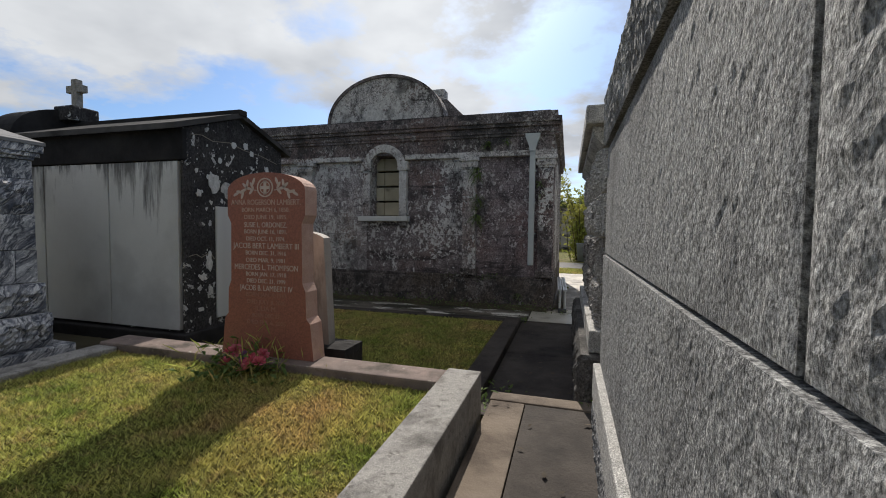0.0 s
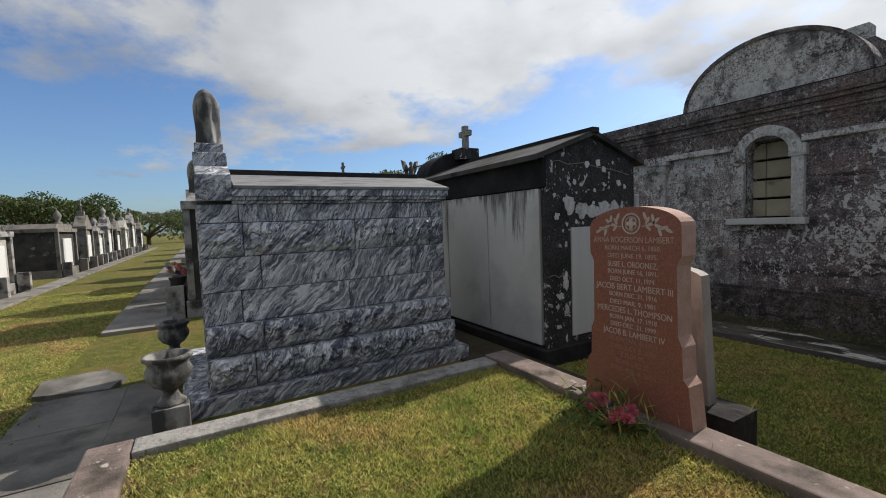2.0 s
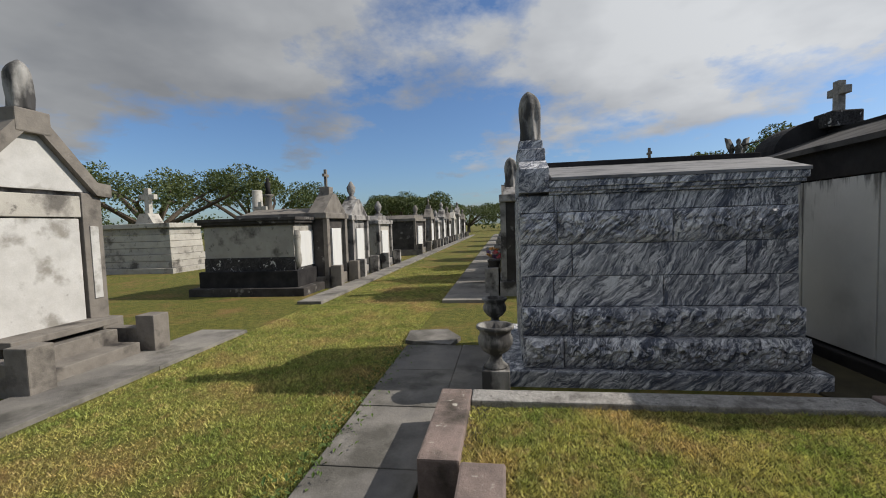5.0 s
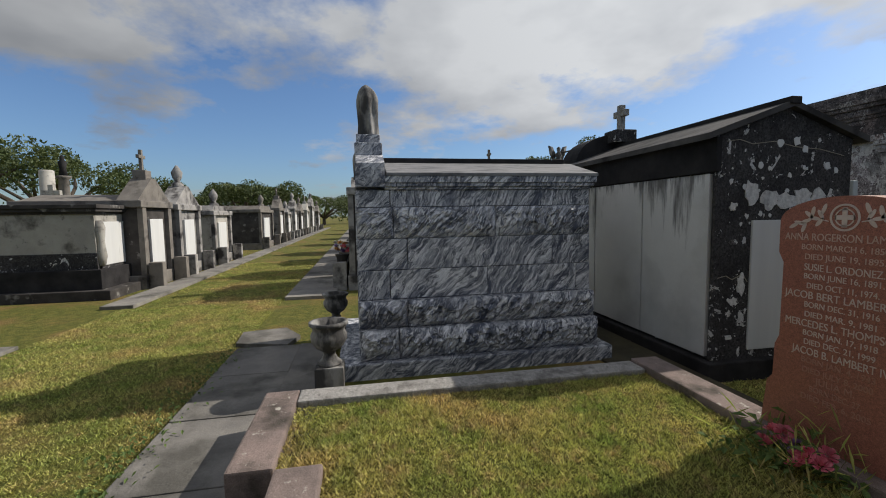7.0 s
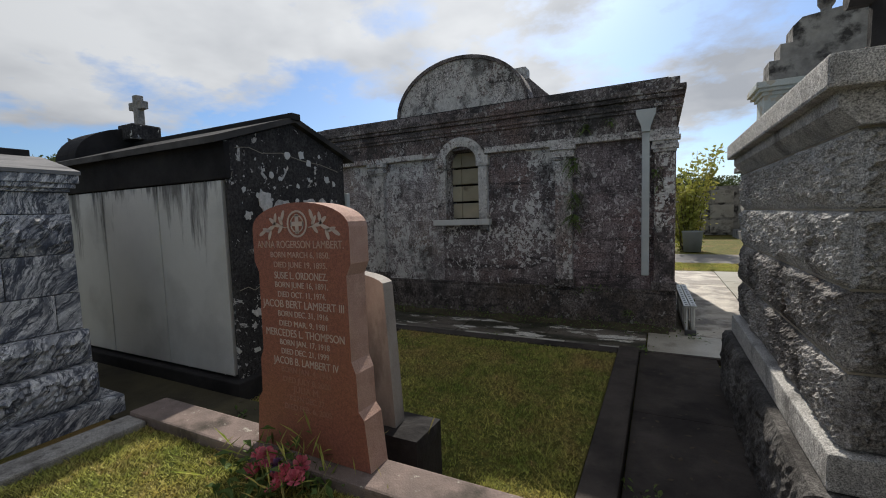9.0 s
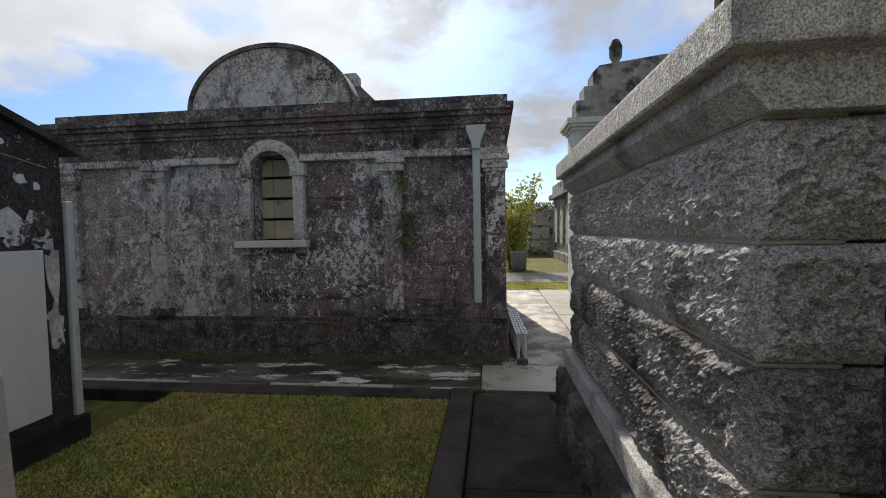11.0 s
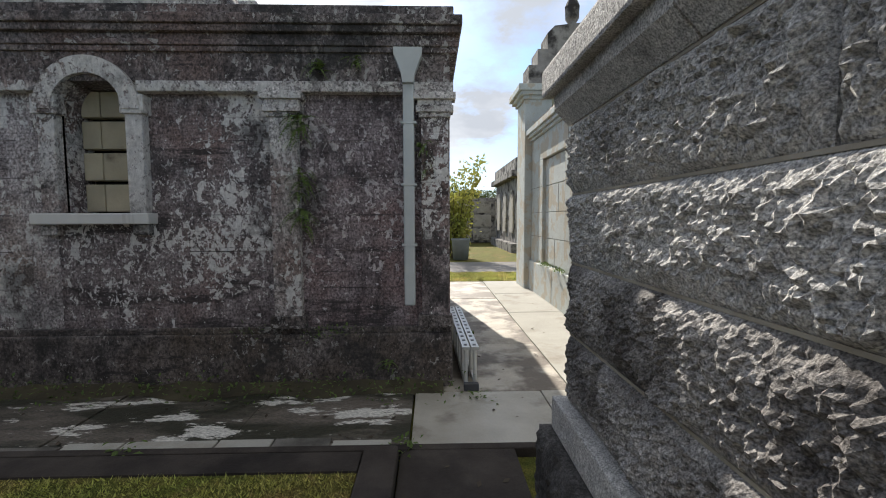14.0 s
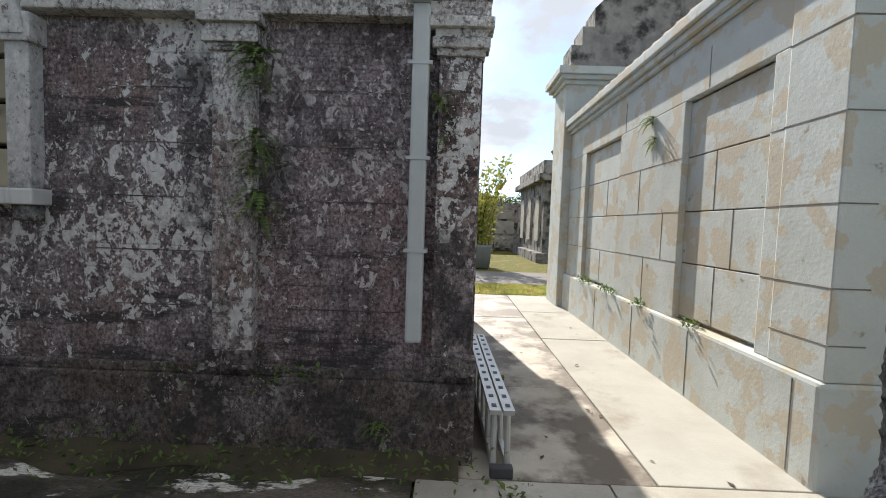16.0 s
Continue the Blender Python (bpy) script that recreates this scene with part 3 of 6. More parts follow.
def prism(bm, pts, axis, a, b):
    """Extrudes the outline pts along the axis from a to b: axis x takes (y, z), y takes (x, z), z takes (x, y)."""
    put = {"x": lambda p, d: (d, p[0], p[1]), "y": lambda p, d: (p[0], d, p[1]), "z": lambda p, d: (p[0], p[1], d)}[axis]
    va, vb = [bm.verts.new(put(p, a)) for p in pts], [bm.verts.new(put(p, b)) for p in pts]
    n = len(pts)
    bm.faces.new(va); bm.faces.new(vb[::-1])
    for i in range(n):
        bm.faces.new((va[i], vb[i], vb[(i + 1) % n], va[(i + 1) % n]))
    bmesh.ops.recalc_face_normals(bm, faces=bm.faces[:])
    return bm


def strip(bm, outer, inner, axis, a, b):
    """A curved band between two outlines of equal count, extruded along the axis."""
    for i in range(len(outer) - 1):
        prism(bm, [outer[i], outer[i + 1], inner[i + 1], inner[i]], axis, a, b)
    bmesh.ops.remove_doubles(bm, verts=bm.verts[:], dist=1e-5)
    return bm


def lathe(bm, prof, x=0.0, y=0.0, n=20):
    """Turns (radius, height) pairs about an upright axis."""
    rings = [[bm.verts.new((x + r * math.cos(i * math.tau / n), y + r * math.sin(i * math.tau / n), z)) for i in range(n)] for r, z in prof]
    for p, q in zip(rings, rings[1:]):
        for i in range(n):
            bm.faces.new((p[i], p[(i + 1) % n], q[(i + 1) % n], q[i]))
    bm.faces.new(rings[0][::-1]); bm.faces.new(rings[-1])
    return bm


def rod(bm, p, q, r0, r1=None, n=8):
    p, q = Vector(p), Vector(q)
    r1 = r0 if r1 is None else r1
    w = (q - p).normalized()
    u = w.orthogonal().normalized(); v = w.cross(u)
    a = [bm.verts.new(p + r0 * (u * math.cos(i * math.tau / n) + v * math.sin(i * math.tau / n))) for i in range(n)]
    b = [bm.verts.new(q + r1 * (u * math.cos(i * math.tau / n) + v * math.sin(i * math.tau / n))) for i in range(n)]
    for i in range(n):
        bm.faces.new((a[i], a[(i + 1) % n], b[(i + 1) % n], b[i]))
    bm.faces.new(a[::-1]); bm.faces.new(b)
    return bm


def rock(bm, x0, x1, y0, y1, z0, z1, faces, amp=0.04, step=0.035, margin=0.05, freq=5.0, taper=0.0, seed=0.0):
    """A block whose named faces (w e s n t) are split rough and stand proud of its arrises; the rest is sawn. taper: the west face leans in by that much per metre."""
    def face(o, u, v, nrm, rough):
        o, u, v, nrm = Vector(o), Vector(u), Vector(v), Vector(nrm)
        nu, nv = (max(2, int(u.length / step)), max(2, int(v.length / step))) if rough else (1, 1)
        g = []
        for j in range(nv + 1):
            row = []
            for i in range(nu + 1):
                p = o + u * (i / nu) + v * (j / nv)
                if rough:
                    e = min(i / nu * u.length, (1 - i / nu) * u.length, j / nv * v.length, (1 - j / nv) * v.length)
                    q = p + Vector((seed, seed * 0.7, -seed))
                    h = 0.24 * noise.noise(q * freq) + 0.20 * noise.noise(q * freq * 2.3) + 0.16 * noise.noise(q * freq * 9.7)
                    # chipped facets: each cell is a small tilted plane
                    for k, w in ((1.7, 0.34), (4.3, 0.42), (8.6, 0.36)):
                        qk = q * freq * k + noise.noise_vector(q * freq * 1.3) * 0.5
                        c = noise.voronoi(qk)[1][0]
                        h += w * (noise.noise_vector(c * 3.7).dot(qk - c) * 0.9 + 0.5 * noise.noise(c * 2.9))
                    mg = margin * (1.0 + 0.9 * noise.noise(q * 3.1))
                    low = j / nv * v.length / (2.2 * mg)        # the foot of the face is undercut
                    p = p + nrm * amp * min(1.0, e / mg, low) ** 0.7 * (0.55 + h)
                row.append(bm.verts.new(p))
            g.append(row)
        for j in range(nv):
            for i in range(nu):
                bm.faces.new((g[j][i], g[j][i + 1], g[j + 1][i + 1], g[j + 1][i]))
    X, Y, Z = x1 - x0, y1 - y0, z1 - z0
    face((x0, y1, z0), (0, -Y, 0), (0, 0, Z), (-1, 0, 0), "w" in faces)
    face((x1, y0, z0), (0, Y, 0), (0, 0, Z), (1, 0, 0), "e" in faces)
    face((x0, y0, z0), (X, 0, 0), (0, 0, Z), (0, -1, 0), "s" in faces)
    face((x1, y1, z0), (-X, 0, 0), (0, 0, Z), (0, 1, 0), "n" in faces)
    face((x0, y0, z1), (X, 0, 0), (0, Y, 0), (0, 0, 1), "t" in faces)
    face((x0, y1, z0), (X, 0, 0), (0, -Y, 0), (0, 0, -1), False)
    bmesh.ops.remove_doubles(bm, verts=bm.verts[:], dist=1e-5)
    return bm


def base_of(ob):
    p = Vector((0, 0, 0))
    while ob:
        p += ob.location
        ob = ob.parent
    return p


def part(name, bm, material, parent=None, label="", smooth=False):
    """Links a bmesh, given in the place's own metres, as one mesh under parent."""
    me = bpy.data.meshes.new(name)
    if parent:
        bmesh.ops.translate(bm, verts=bm.verts[:], vec=-base_of(parent))
    bm.to_mesh(me); bm.free()
    me.materials.append(material if not isinstance(material, str) else M[material])
    if smooth:
        me.polygons.foreach_set("use_smooth", [True] * len(me.polygons))
    ob = new(name, me)
    ob.parent = parent
    return tagged(ob, label)


def thing(name, x, y, z, label, category, group="", kind=""):
    ob = new(name)
    ob.location, ob.empty_display_size = (x, y, z), 0.2
    return tagged(ob, label, category, group, kind)


def setting(name, bm, material, label, category):
    return tagged(part(name, bm, material), label, category, kind="structure")


def words(text, x, y, z, size, material, parent, squeeze=0.8, name="inscription", turn=0.0, label="", width=0.0):
    """Raised letters that face -y (turn: degrees about z), centred on x, with their foot at z."""
    c = bpy.data.curves.new(name, "FONT")
    c.body, c.size, c.extrude, c.align_x = text, size, 0.0015, "CENTER"
    c.materials.append(M[material])
    tmp = bpy.data.objects.new(name, c)
    me = bpy.data.meshes.new_from_object(tmp)
    bpy.data.objects.remove(tmp)
    if width:
        xs = [v.co.x for v in me.vertices]
        squeeze = width / (max(xs) - min(xs))
    me.transform(Matrix.Diagonal((squeeze, 1, 1, 1)))
    me.transform(pose(0, 0, 0, 90, 0, turn))
    ob = new(name, me)
    ob.parent = parent
    ob.location = Vector((x, y, z)) - base_of(parent)
    return tagged(ob, label)


def arc(cx, cz, r, a0, a1, n=24):
    return [(cx + r * math.cos(radians(a0 + (a1 - a0) * i / n)), cz + r * math.sin(radians(a0 + (a1 - a0) * i / n))) for i in range(n + 1)]


def cross_shape(bm, x, y, z, h, arm, t, axis="x", at=0.66):
    """A Latin cross on its foot; the arms run along the axis."""
    d = t * 0.45
    if axis == "x":
        box(bm, x - t / 2, x + t / 2, y - d, y + d, z, z + h, t * 0.08)
        box(bm, x - arm, x - t / 2, y - d, y + d, z + h * at - t / 2, z + h * at + t / 2, t * 0.08)
        box(bm, x + t / 2, x + arm, y - d, y + d, z + h * at - t / 2, z + h * at + t / 2, t * 0.08)
    else:
        box(bm, x - d, x + d, y - t / 2, y + t / 2, z, z + h, t * 0.08)
        box(bm, x - d, x + d, y - arm, y - t / 2, z + h * at - t / 2, z + h * at + t / 2, t * 0.08)
        box(bm, x - d, x + d, y + t / 2, y + arm, z + h * at - t / 2, z + h * at + t / 2, t * 0.08)
    return bm


# ---- ground and paving ----


def make_ground():
    xs = [-900, -200, -60, -20, -7, -6.6, -3.3, -1, 1, 4, 20, 60, 200, 900]
    ys = [-900, -200, -60, -20, -6, 0, 3.2, 3.3, 7, 12, 20, 60, 200, 900]
    bm = bmesh.new()
    g = [[bm.verts.new((x, y, 0.13 if (y < 3.25 or x < -6.8) else -0.04)) for x in xs] for y in ys]
    for j in range(len(ys) - 1):
        for i in range(len(xs) - 1):
            bm.faces.new((g[j][i], g[j][i + 1], g[j + 1][i + 1], g[j + 1][i]))
    return setting("ground", bm, "lawn", "mown yellowing cemetery lawn reaching to the horizon", "ground")


ground = make_ground()


def slab_row(name, material, label, spans, y0, y1, z0, z1, axis="x"):
    """A strip of paving slabs with open joints."""
    st = thing(name, 0, 0, 0, label, "pavement", kind="structure")
    for a, b in spans:
        dz = random.uniform(-0.006, 0.006)
        g = bx(a + 0.004, b - 0.004, y0, y1, z0, z1 + dz, 0.008) if axis == "x" else bx(y0, y1, a + 0.004, b - 0.004, z0, z1 + dz, 0.008)
        part("slab", g, material, st)
    return st


def spans(a, b, n):
    return [(a + (b - a) * i / n, a + (b - a) * (i + 1) / n) for i in range(n)]


slab_row("pavement_aisle_edge", "paving", "weathered grey paving slabs beside the grass aisle", spans(-5.25, 3.15, 9), -0.87, -0.13, 0.0, 0.19)
slab_row("pavement_tomb_front", "paving", "worn grey slab strip before the marble tomb", spans(-5.2, -3.2, 2), -0.12, 0.3, 0.0, 0.215)
part("broken_slab", prism(bmesh.new(), [(-6.05, -1.0), (-5.5, -0.95), (-5.3, -0.3), (-5.7, -0.2), (-6.15, -0.45)], "z", 0.02, 0.185), "paving", bpy.data.objects["pavement_aisle_edge"])
slab_row("pavement_upper_path", "paving_brown", "brown stained concrete path slabs between kerb and granite tomb", spans(-0.1, 3.4, 3), 0.03, 0.27, 0.0, 0.22, "y")
# the strip next to the tomb is coloured as if shaded
slab_row("pavement_upper_path_dark", "paving_dark", "concrete path slabs along the granite tomb, coloured dark for shade", spans(-0.1, 3.4, 3), 0.275, 0.74, 0.0, 0.215, "y")
setting("step", bx(0.02, 0.76, 3.41, 3.56, 0.0, 0.225, 0.012), "paving_brown", "brown concrete step edge down to the dark path", "step")
slab_row("pavement_dark_path", "paving_dark", "concrete path in shade, coloured darker still for it", spans(3.57, 6.98, 2), -0.12, 0.66, -0.1, 0.02, "y")
slab_row("pavement_white_walk", "concrete", "pale concrete walk between the two mausoleums", ((7.99, 9.6), (9.6, 11.3), (11.3, 13.1), (13.1, 14.9)), 1.405, 2.36, -0.1, 0.0, "y")
slab_row("pavement_stained_walk", "concrete_stained_shade", "wet stained concrete slabs along the dark mausoleum, darkened for its shade", ((7.985, 9.5), (9.5, 10.9), (10.9, 12.6), (12.6, 14.9)), -0.06, 1.395, -0.1, -0.002, "y")
slab_row("pavement_threshold", "concrete_damp", "pale wet concrete slab at the corner of the dark mausoleum", ((-0.06, 1.1), (1.1, 2.36)), 7.04, 7.975, -0.1, 0.004)
slab_row("pavement_mausoleum_apron", "apron", "broken stained concrete apron with flaking white paint", spans(-6.6, -0.07, 5), 7.04, 8.12, -0.1, 0.0)
edge_rnd = random.Random(12)
xe_ = -6.5
while xe_ < -0.2:
    le_ = min(edge_rnd.uniform(0.35, 1.1), -0.08 - xe_)
    part("edge_strip", bx(xe_, xe_ + le_ - 0.015, 7.045, 7.045 + edge_rnd.uniform(0.06, 0.13), -0.05, 0.012, 0.008), "concrete" if edge_rnd.random() < 0.75 else "paving", bpy.data.objects["pavement_mausoleum_apron"], "worn pale painted edge")
    xe_ += le_
setting("kerb_apron", bx(-6.6, 2.36, 6.96, 7.035, -0.1, 0.03, 0.01), "paving_dark", "dark concrete edging before the mausoleum apron", "kerb")
setting("road", bx(-60, 60, 16.8, 19.9, -0.2, -0.015), "asphalt", "grey asphalt cemetery road", "road")
setting("lawn_verge", bx(-60, 60, 14.9, 16.75, -0.2, 0.0), "lawn", "bright green grass verge by the road", "lawn")
slab_row("pavement_left_row", "paving", "grey concrete walk before the row of tombs", spans(-60, -8.45, 22), -4.05, -3.5, 0.0, 0.19)
slab_row("pavement_left_tomb", "paving", "cracked grey slab before the white gabled tomb", spans(-6.1, 1.0, 4), -4.5, -3.7, 0.0, 0.18)
slab_row("pavement_right_row", "paving", "grey concrete walk before the far tombs", spans(-60, -8.5, 20), -0.87, 0.1, 0.0, 0.19)

# ---- the kerbed grave plot ----


def plot_kerb():
    k = thing("plot_kerb", -1.5, 1.5, 0.13, "weathered granite kerb stones round a grassed grave plot", "grave kerb")
    part("kerb_stone", bx(-0.23, 0.0, 0.18, 3.2, 0.0, 0.49, 0.012), "kerb", k, "pale grey granite kerb stone")
    part("kerb_stone", bx(-3.15, -0.235, 2.95, 3.2, 0.05, 0.475, 0.015), "kerb_pink", k, "mossy pinkish granite kerb stone")
    part("kerb_stone", bx(-3.15, -2.93, 0.16, 2.945, 0.05, 0.455, 0.015), "kerb", k)
    part("kerb_stone", bx(-3.15, -2.12, -0.09, 0.155, 0.05, 0.455, 0.015), "kerb_pink", k)
    part("kerb_stone", bx(-2.115, -0.235, 0.16, 0.41, 0.05, 0.455, 0.015), "kerb_pink", k)
    setting("lawn_plot", bx(-2.93, -0.23, 0.3, 2.95, 0.1, 0.405), "lawn", "sunlit mown grass inside the grave kerb", "lawn")


plot_kerb()
setting("lawn_shaded", bx(-3.3, -0.36, 3.45, 6.62, -0.1, 0.08), "lawn", "shaded mown grass before the dark mausoleum", "lawn")
setting("kerb_shaded_side", bx(-0.355, -0.13, 3.3, 6.9, -0.1, 0.1, 0.02), "paving_dark", "dark concrete kerb beside the shaded lawn", "kerb")
setting("kerb_shaded_back", bx(-6.5, -0.36, 6.63, 6.85, -0.1, 0.09, 0.02), "paving_dark", "dark concrete kerb behind the shaded lawn", "kerb")
setting("kerb_shaded_front", bx(-3.0, -0.36, 3.25, 3.44, -0.1, 0.24, 0.025), "kerb_pink", "mossy low kerb behind the grave plot", "kerb")


# dark soil laid here also stands in for the shade behind the kerb
setting("soil_strip", bx(-6.9, -2.35, 3.22, 3.93, 0.05, 0.145, 0.01), "earth", "dark soil with leaf litter, doubling as shade between kerb and black tomb", "soil")


# ---- red granite headstone ----
def headstone():
    h = thing("headstone", -1.6, 3.12, 0.4, "red granite headstone with an arched top, carved ornament and name inscriptions", "headstone")
    cx, y0, y1 = -1.59, 3.05, 3.195
    low = [(-0.40, 0.476), (0.40, 0.476), (0.372, 0.74), (0.34, 0.78), (0.335, 0.97), (0.31, 1.03), (0.305, 1.46), (0.335, 1.52), (0.335, 1.70)]
    top = [(0.335 * math.cos(a), 1.70 + 0.13 * math.sin(a)) for a in [math.pi * i / 16 for i in range(1, 16)]]
    right = low[1:]
    left = [(-x, z) for x, z in right[::-1]]
    pts = [(cx + x, z) for x, z in right + top + left]
    bm = bmesh.new()
    prism(bm, pts, "y", y0, y1)
    body = part("slab", bm, "red_side", h)
    body.data.materials.append(M["red"])
    for p in body.data.polygons:
        if p.normal.y < -0.9:
            p.material_index = 1
    lines = [("ANNA ROGERSON LAMBERT.", 1.615, 0.056, 0.60, "letter_dull"), ("BORN MARCH 6, 1850.", 1.560, 0.044, 0.41, "letter_dull"), ("DIED JUNE 19, 1895.", 1.507, 0.044, 0.37, "letter_dull"),
             ("SUSIE L. ORDONEZ.", 1.450, 0.054, 0.37, "letter"), ("BORN JUNE 16, 1891.", 1.400, 0.044, 0.37, "letter"), ("DIED OCT. 11, 1974.", 1.348, 0.044, 0.335, "letter"),
             ("JACOB BERT LAMBERT III", 1.296, 0.058, 0.57, "letter"), ("BORN DEC. 31, 1916", 1.243, 0.044, 0.35, "letter"), ("DIED MAR. 9, 1981", 1.190, 0.044, 0.335, "letter"),
             ("MERCEDES L. THOMPSON", 1.138, 0.058, 0.55, "letter"), ("BORN JAN. 17, 1918", 1.086, 0.044, 0.35, "letter"), ("DIED DEC. 21, 1999", 1.036, 0.044, 0.335, "letter"),
             ("JACOB B. LAMBERT IV", 0.984, 0.058, 0.46, "letter"), ("BORN JAN. 4, 1943", 0.934, 0.044, 0.35, "letter_worn"), ("DIED JULY 8, 2000", 0.880, 0.044, 0.335, "letter_worn"),
             ("JULIA M.", 0.832, 0.052, 0.19, "letter_worn"), ("BORN DEC. 27,", 0.780, 0.044, 0.25, "letter_worn"), ("DIED FEB. 6, 2005", 0.728, 0.044, 0.335, "letter_worn")]
    for text, z, size, wide, m in lines:
        words(text, cx, y0 - 0.001, z - size * 0.36, size, m, h, width=wide)
    # carved ornament: a ringed cross between leaf sprays
    for r0, r1 in ((0.070, 0.060), (0.046, 0.040)):
        part("ring", strip(bmesh.new(), arc(cx, 1.72, r0, 0, 360, 32), arc(cx, 1.72, r1, 0, 360, 32), "y", y0 - 0.003, y0), "letter", h, "pale carved ring")
    o = bmesh.new()
    box(o, cx - 0.012, cx + 0.012, y0 - 0.003, y0, 1.67, 1.77)
    box(o, cx - 0.045, cx - 0.0125, y0 - 0.003, y0, 1.708, 1.732); box(o, cx + 0.0125, cx + 0.045, y0 - 0.003, y0, 1.708, 1.732)
    part("carved_cross", o, "letter", h, "pale carved cross")
    for s in (-1, 1):
        for lx, lz, ang in ((0.115, 1.735, 60), (0.145, 1.715, 10), (0.12, 1.695, -50), (0.155, 1.75, 100), (0.19, 1.70, -20), (0.225, 1.69, 15), (0.255, 1.675, -30), (0.20, 1.665, -70), (0.175, 1.735, 40), (0.10, 1.765, 110)):
            n, ln, wd = 10, 0.030, 0.0105
            ca, sa = math.cos(radians(ang)), math.sin(radians(ang))
            ring = [(cx + s * (lx + ln * math.cos(i * math.tau / n) * ca - wd * math.sin(i * math.tau / n) * sa), lz + ln * math.cos(i * math.tau / n) * sa + wd * math.sin(i * math.tau / n) * ca) for i in range(n)]
            part("carved_leaf", prism(bmesh.new(), ring, "y", y0 - 0.002, y0), "letter", h)
        stem = bmesh.new()
        rod(stem, (cx + s * 0.075, y0, 1.70), (cx + s * 0.17, y0, 1.715), 0.003, n=5)
        rod(stem, (cx + s * 0.17, y0, 1.715), (cx + s * 0.27, y0, 1.672), 0.003, n=5)
        part("carved_stem", stem, "letter", h)


headstone()


def small_headstone():
    h = thing("small_headstone", -1.7, 3.55, 0.08, "streaked grey marble headstone with a rounded top on a dark base", "headstone")
    pts = [(-2.04, 0.45), (-1.34, 0.45), (-1.39, 1.33)] + [(-1.72 + 0.335 * math.cos(a), 1.33 + 0.08 * math.sin(a)) for a in [math.pi * i / 14 for i in range(1, 14)]] + [(-2.05, 1.33)]
    bm = prism(bmesh.new(), pts, "y", 3.5, 3.6)
    part("slab", bm, "streaky_slab", h)
    b = bmesh.new()
    rock(b, -2.25, -1.15, 3.42, 3.72, 0.06, 0.46, "sent", 0.02, 0.05, 0.05, 5)
    part("base", b, "black_plain", h, "dark rough granite base")


small_headstone()


# ---- dark mausoleum ----
def dark_mausoleum():
    d = thing("dark_mausoleum", -2.95, 8.18, 0.0, "blackened plaster mausoleum with pilasters, blocked arched window and peeling paint", "mausoleum")
    X0, X1, Y, YB = -6.2, 0.27, 8.18, 13.2
    wx0, wx1, wz0, wzs, cxw = -3.25, -2.63, 1.66, 2.58, -2.94
    rw = (wx1 - wx0) / 2
    T = 0.35
    part("front_wall", bx(X0, wx0 - 0.1, Y, Y + T, 0.55, 2.9), "wall_pale", d, "pale flaking plaster bay")
    part("front_wall", bx(wx1 + 0.1, -1.24, Y, Y + T, 0.55, 2.9), "wall", d)
    part("front_wall", bx(-1.24, X1, Y, Y + T, 0.55, 2.9), "wall_dark", d, "sooty mauve plaster bay")
    w = bx(wx0 - 0.1, wx1 + 0.1, Y, Y + T, 0.55, wz0)
    box(w, wx0 - 0.1, wx0, Y, Y + T, wz0, wzs); box(w, wx1, wx1 + 0.1, Y, Y + T, wz0, wzs)
    a_ = [(wx0 - 0.1, wzs)] + arc(cxw, wzs, rw, 180, 0, 20) + [(wx1 + 0.1, wzs)]
    strip(w, [(x, 2.9) for x, z in a_], a_, "y", Y, Y + T)
    part("front_wall", w, "wall", d, "plaster wall round the arched window")
    part("side_wall", bx(X1 - 0.3, X1, Y + T, YB, 0.55, 2.9), "wall", d)
    part("side_wall", bx(X0, X0 + 0.3, Y + T, YB, 0.55, 2.9), "wall", d)
    part("back_wall", bx(X0, X1, YB, YB + 0.3, 0.55, 2.9), "wall", d)
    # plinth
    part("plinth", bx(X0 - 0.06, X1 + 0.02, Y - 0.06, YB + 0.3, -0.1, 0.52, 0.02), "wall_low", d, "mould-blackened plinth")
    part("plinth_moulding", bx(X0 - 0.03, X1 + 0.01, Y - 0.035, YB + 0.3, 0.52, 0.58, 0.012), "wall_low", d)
    # pilasters
    for x in (X0 + 0.12, -4.68, -1.24, 0.13):
        p = part("pilaster", bx(x - 0.125, x + 0.125, Y - 0.085, Y + 0.01, 0.68, 2.52, 0.008), "trim" if x < 0 else "wall", d)
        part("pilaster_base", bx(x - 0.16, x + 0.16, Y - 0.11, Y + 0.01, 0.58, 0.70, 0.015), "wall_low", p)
        c = bmesh.new()
        for k, (e, z0, z1) in enumerate(((0.02, 2.52, 2.56), (0.045, 2.56, 2.62), (0.03, 2.62, 2.67), (0.065, 2.67, 2.73))):
            box(c, x - 0.125 - e, x + 0.125 + e, Y - 0.085 - e, Y + 0.01, z0, z1, 0.006)
        part("capital", c, "trim", p)
    # entablature: architrave, frieze, stepped cornice
    for a, b in ((X0 - 0.03, wx0 - 0.12), (wx1 + 0.12, X1 + 0.03)):
        part("architrave", bx(a, b, Y - 0.11, Y, 2.735, 2.83, 0.012), "trim", d)
    f = bx(X0, X1, Y - 0.08, YB + 0.3, 2.83, 3.1)
    part("frieze", f, "cornice", d)
    for e, z0, z1 in ((0.11, 3.08, 3.13), (0.13, 3.13, 3.18), (0.10, 3.18, 3.24), (0.15, 3.24, 3.30), (0.18, 3.30, 3.385), (0.06, 3.385, 3.51)):
        part("cornice_moulding", bx(X0 - e, X1 + e * 0.6, Y - e, YB + 0.3 + e, z0, z1, 0.012), "cornice", d)
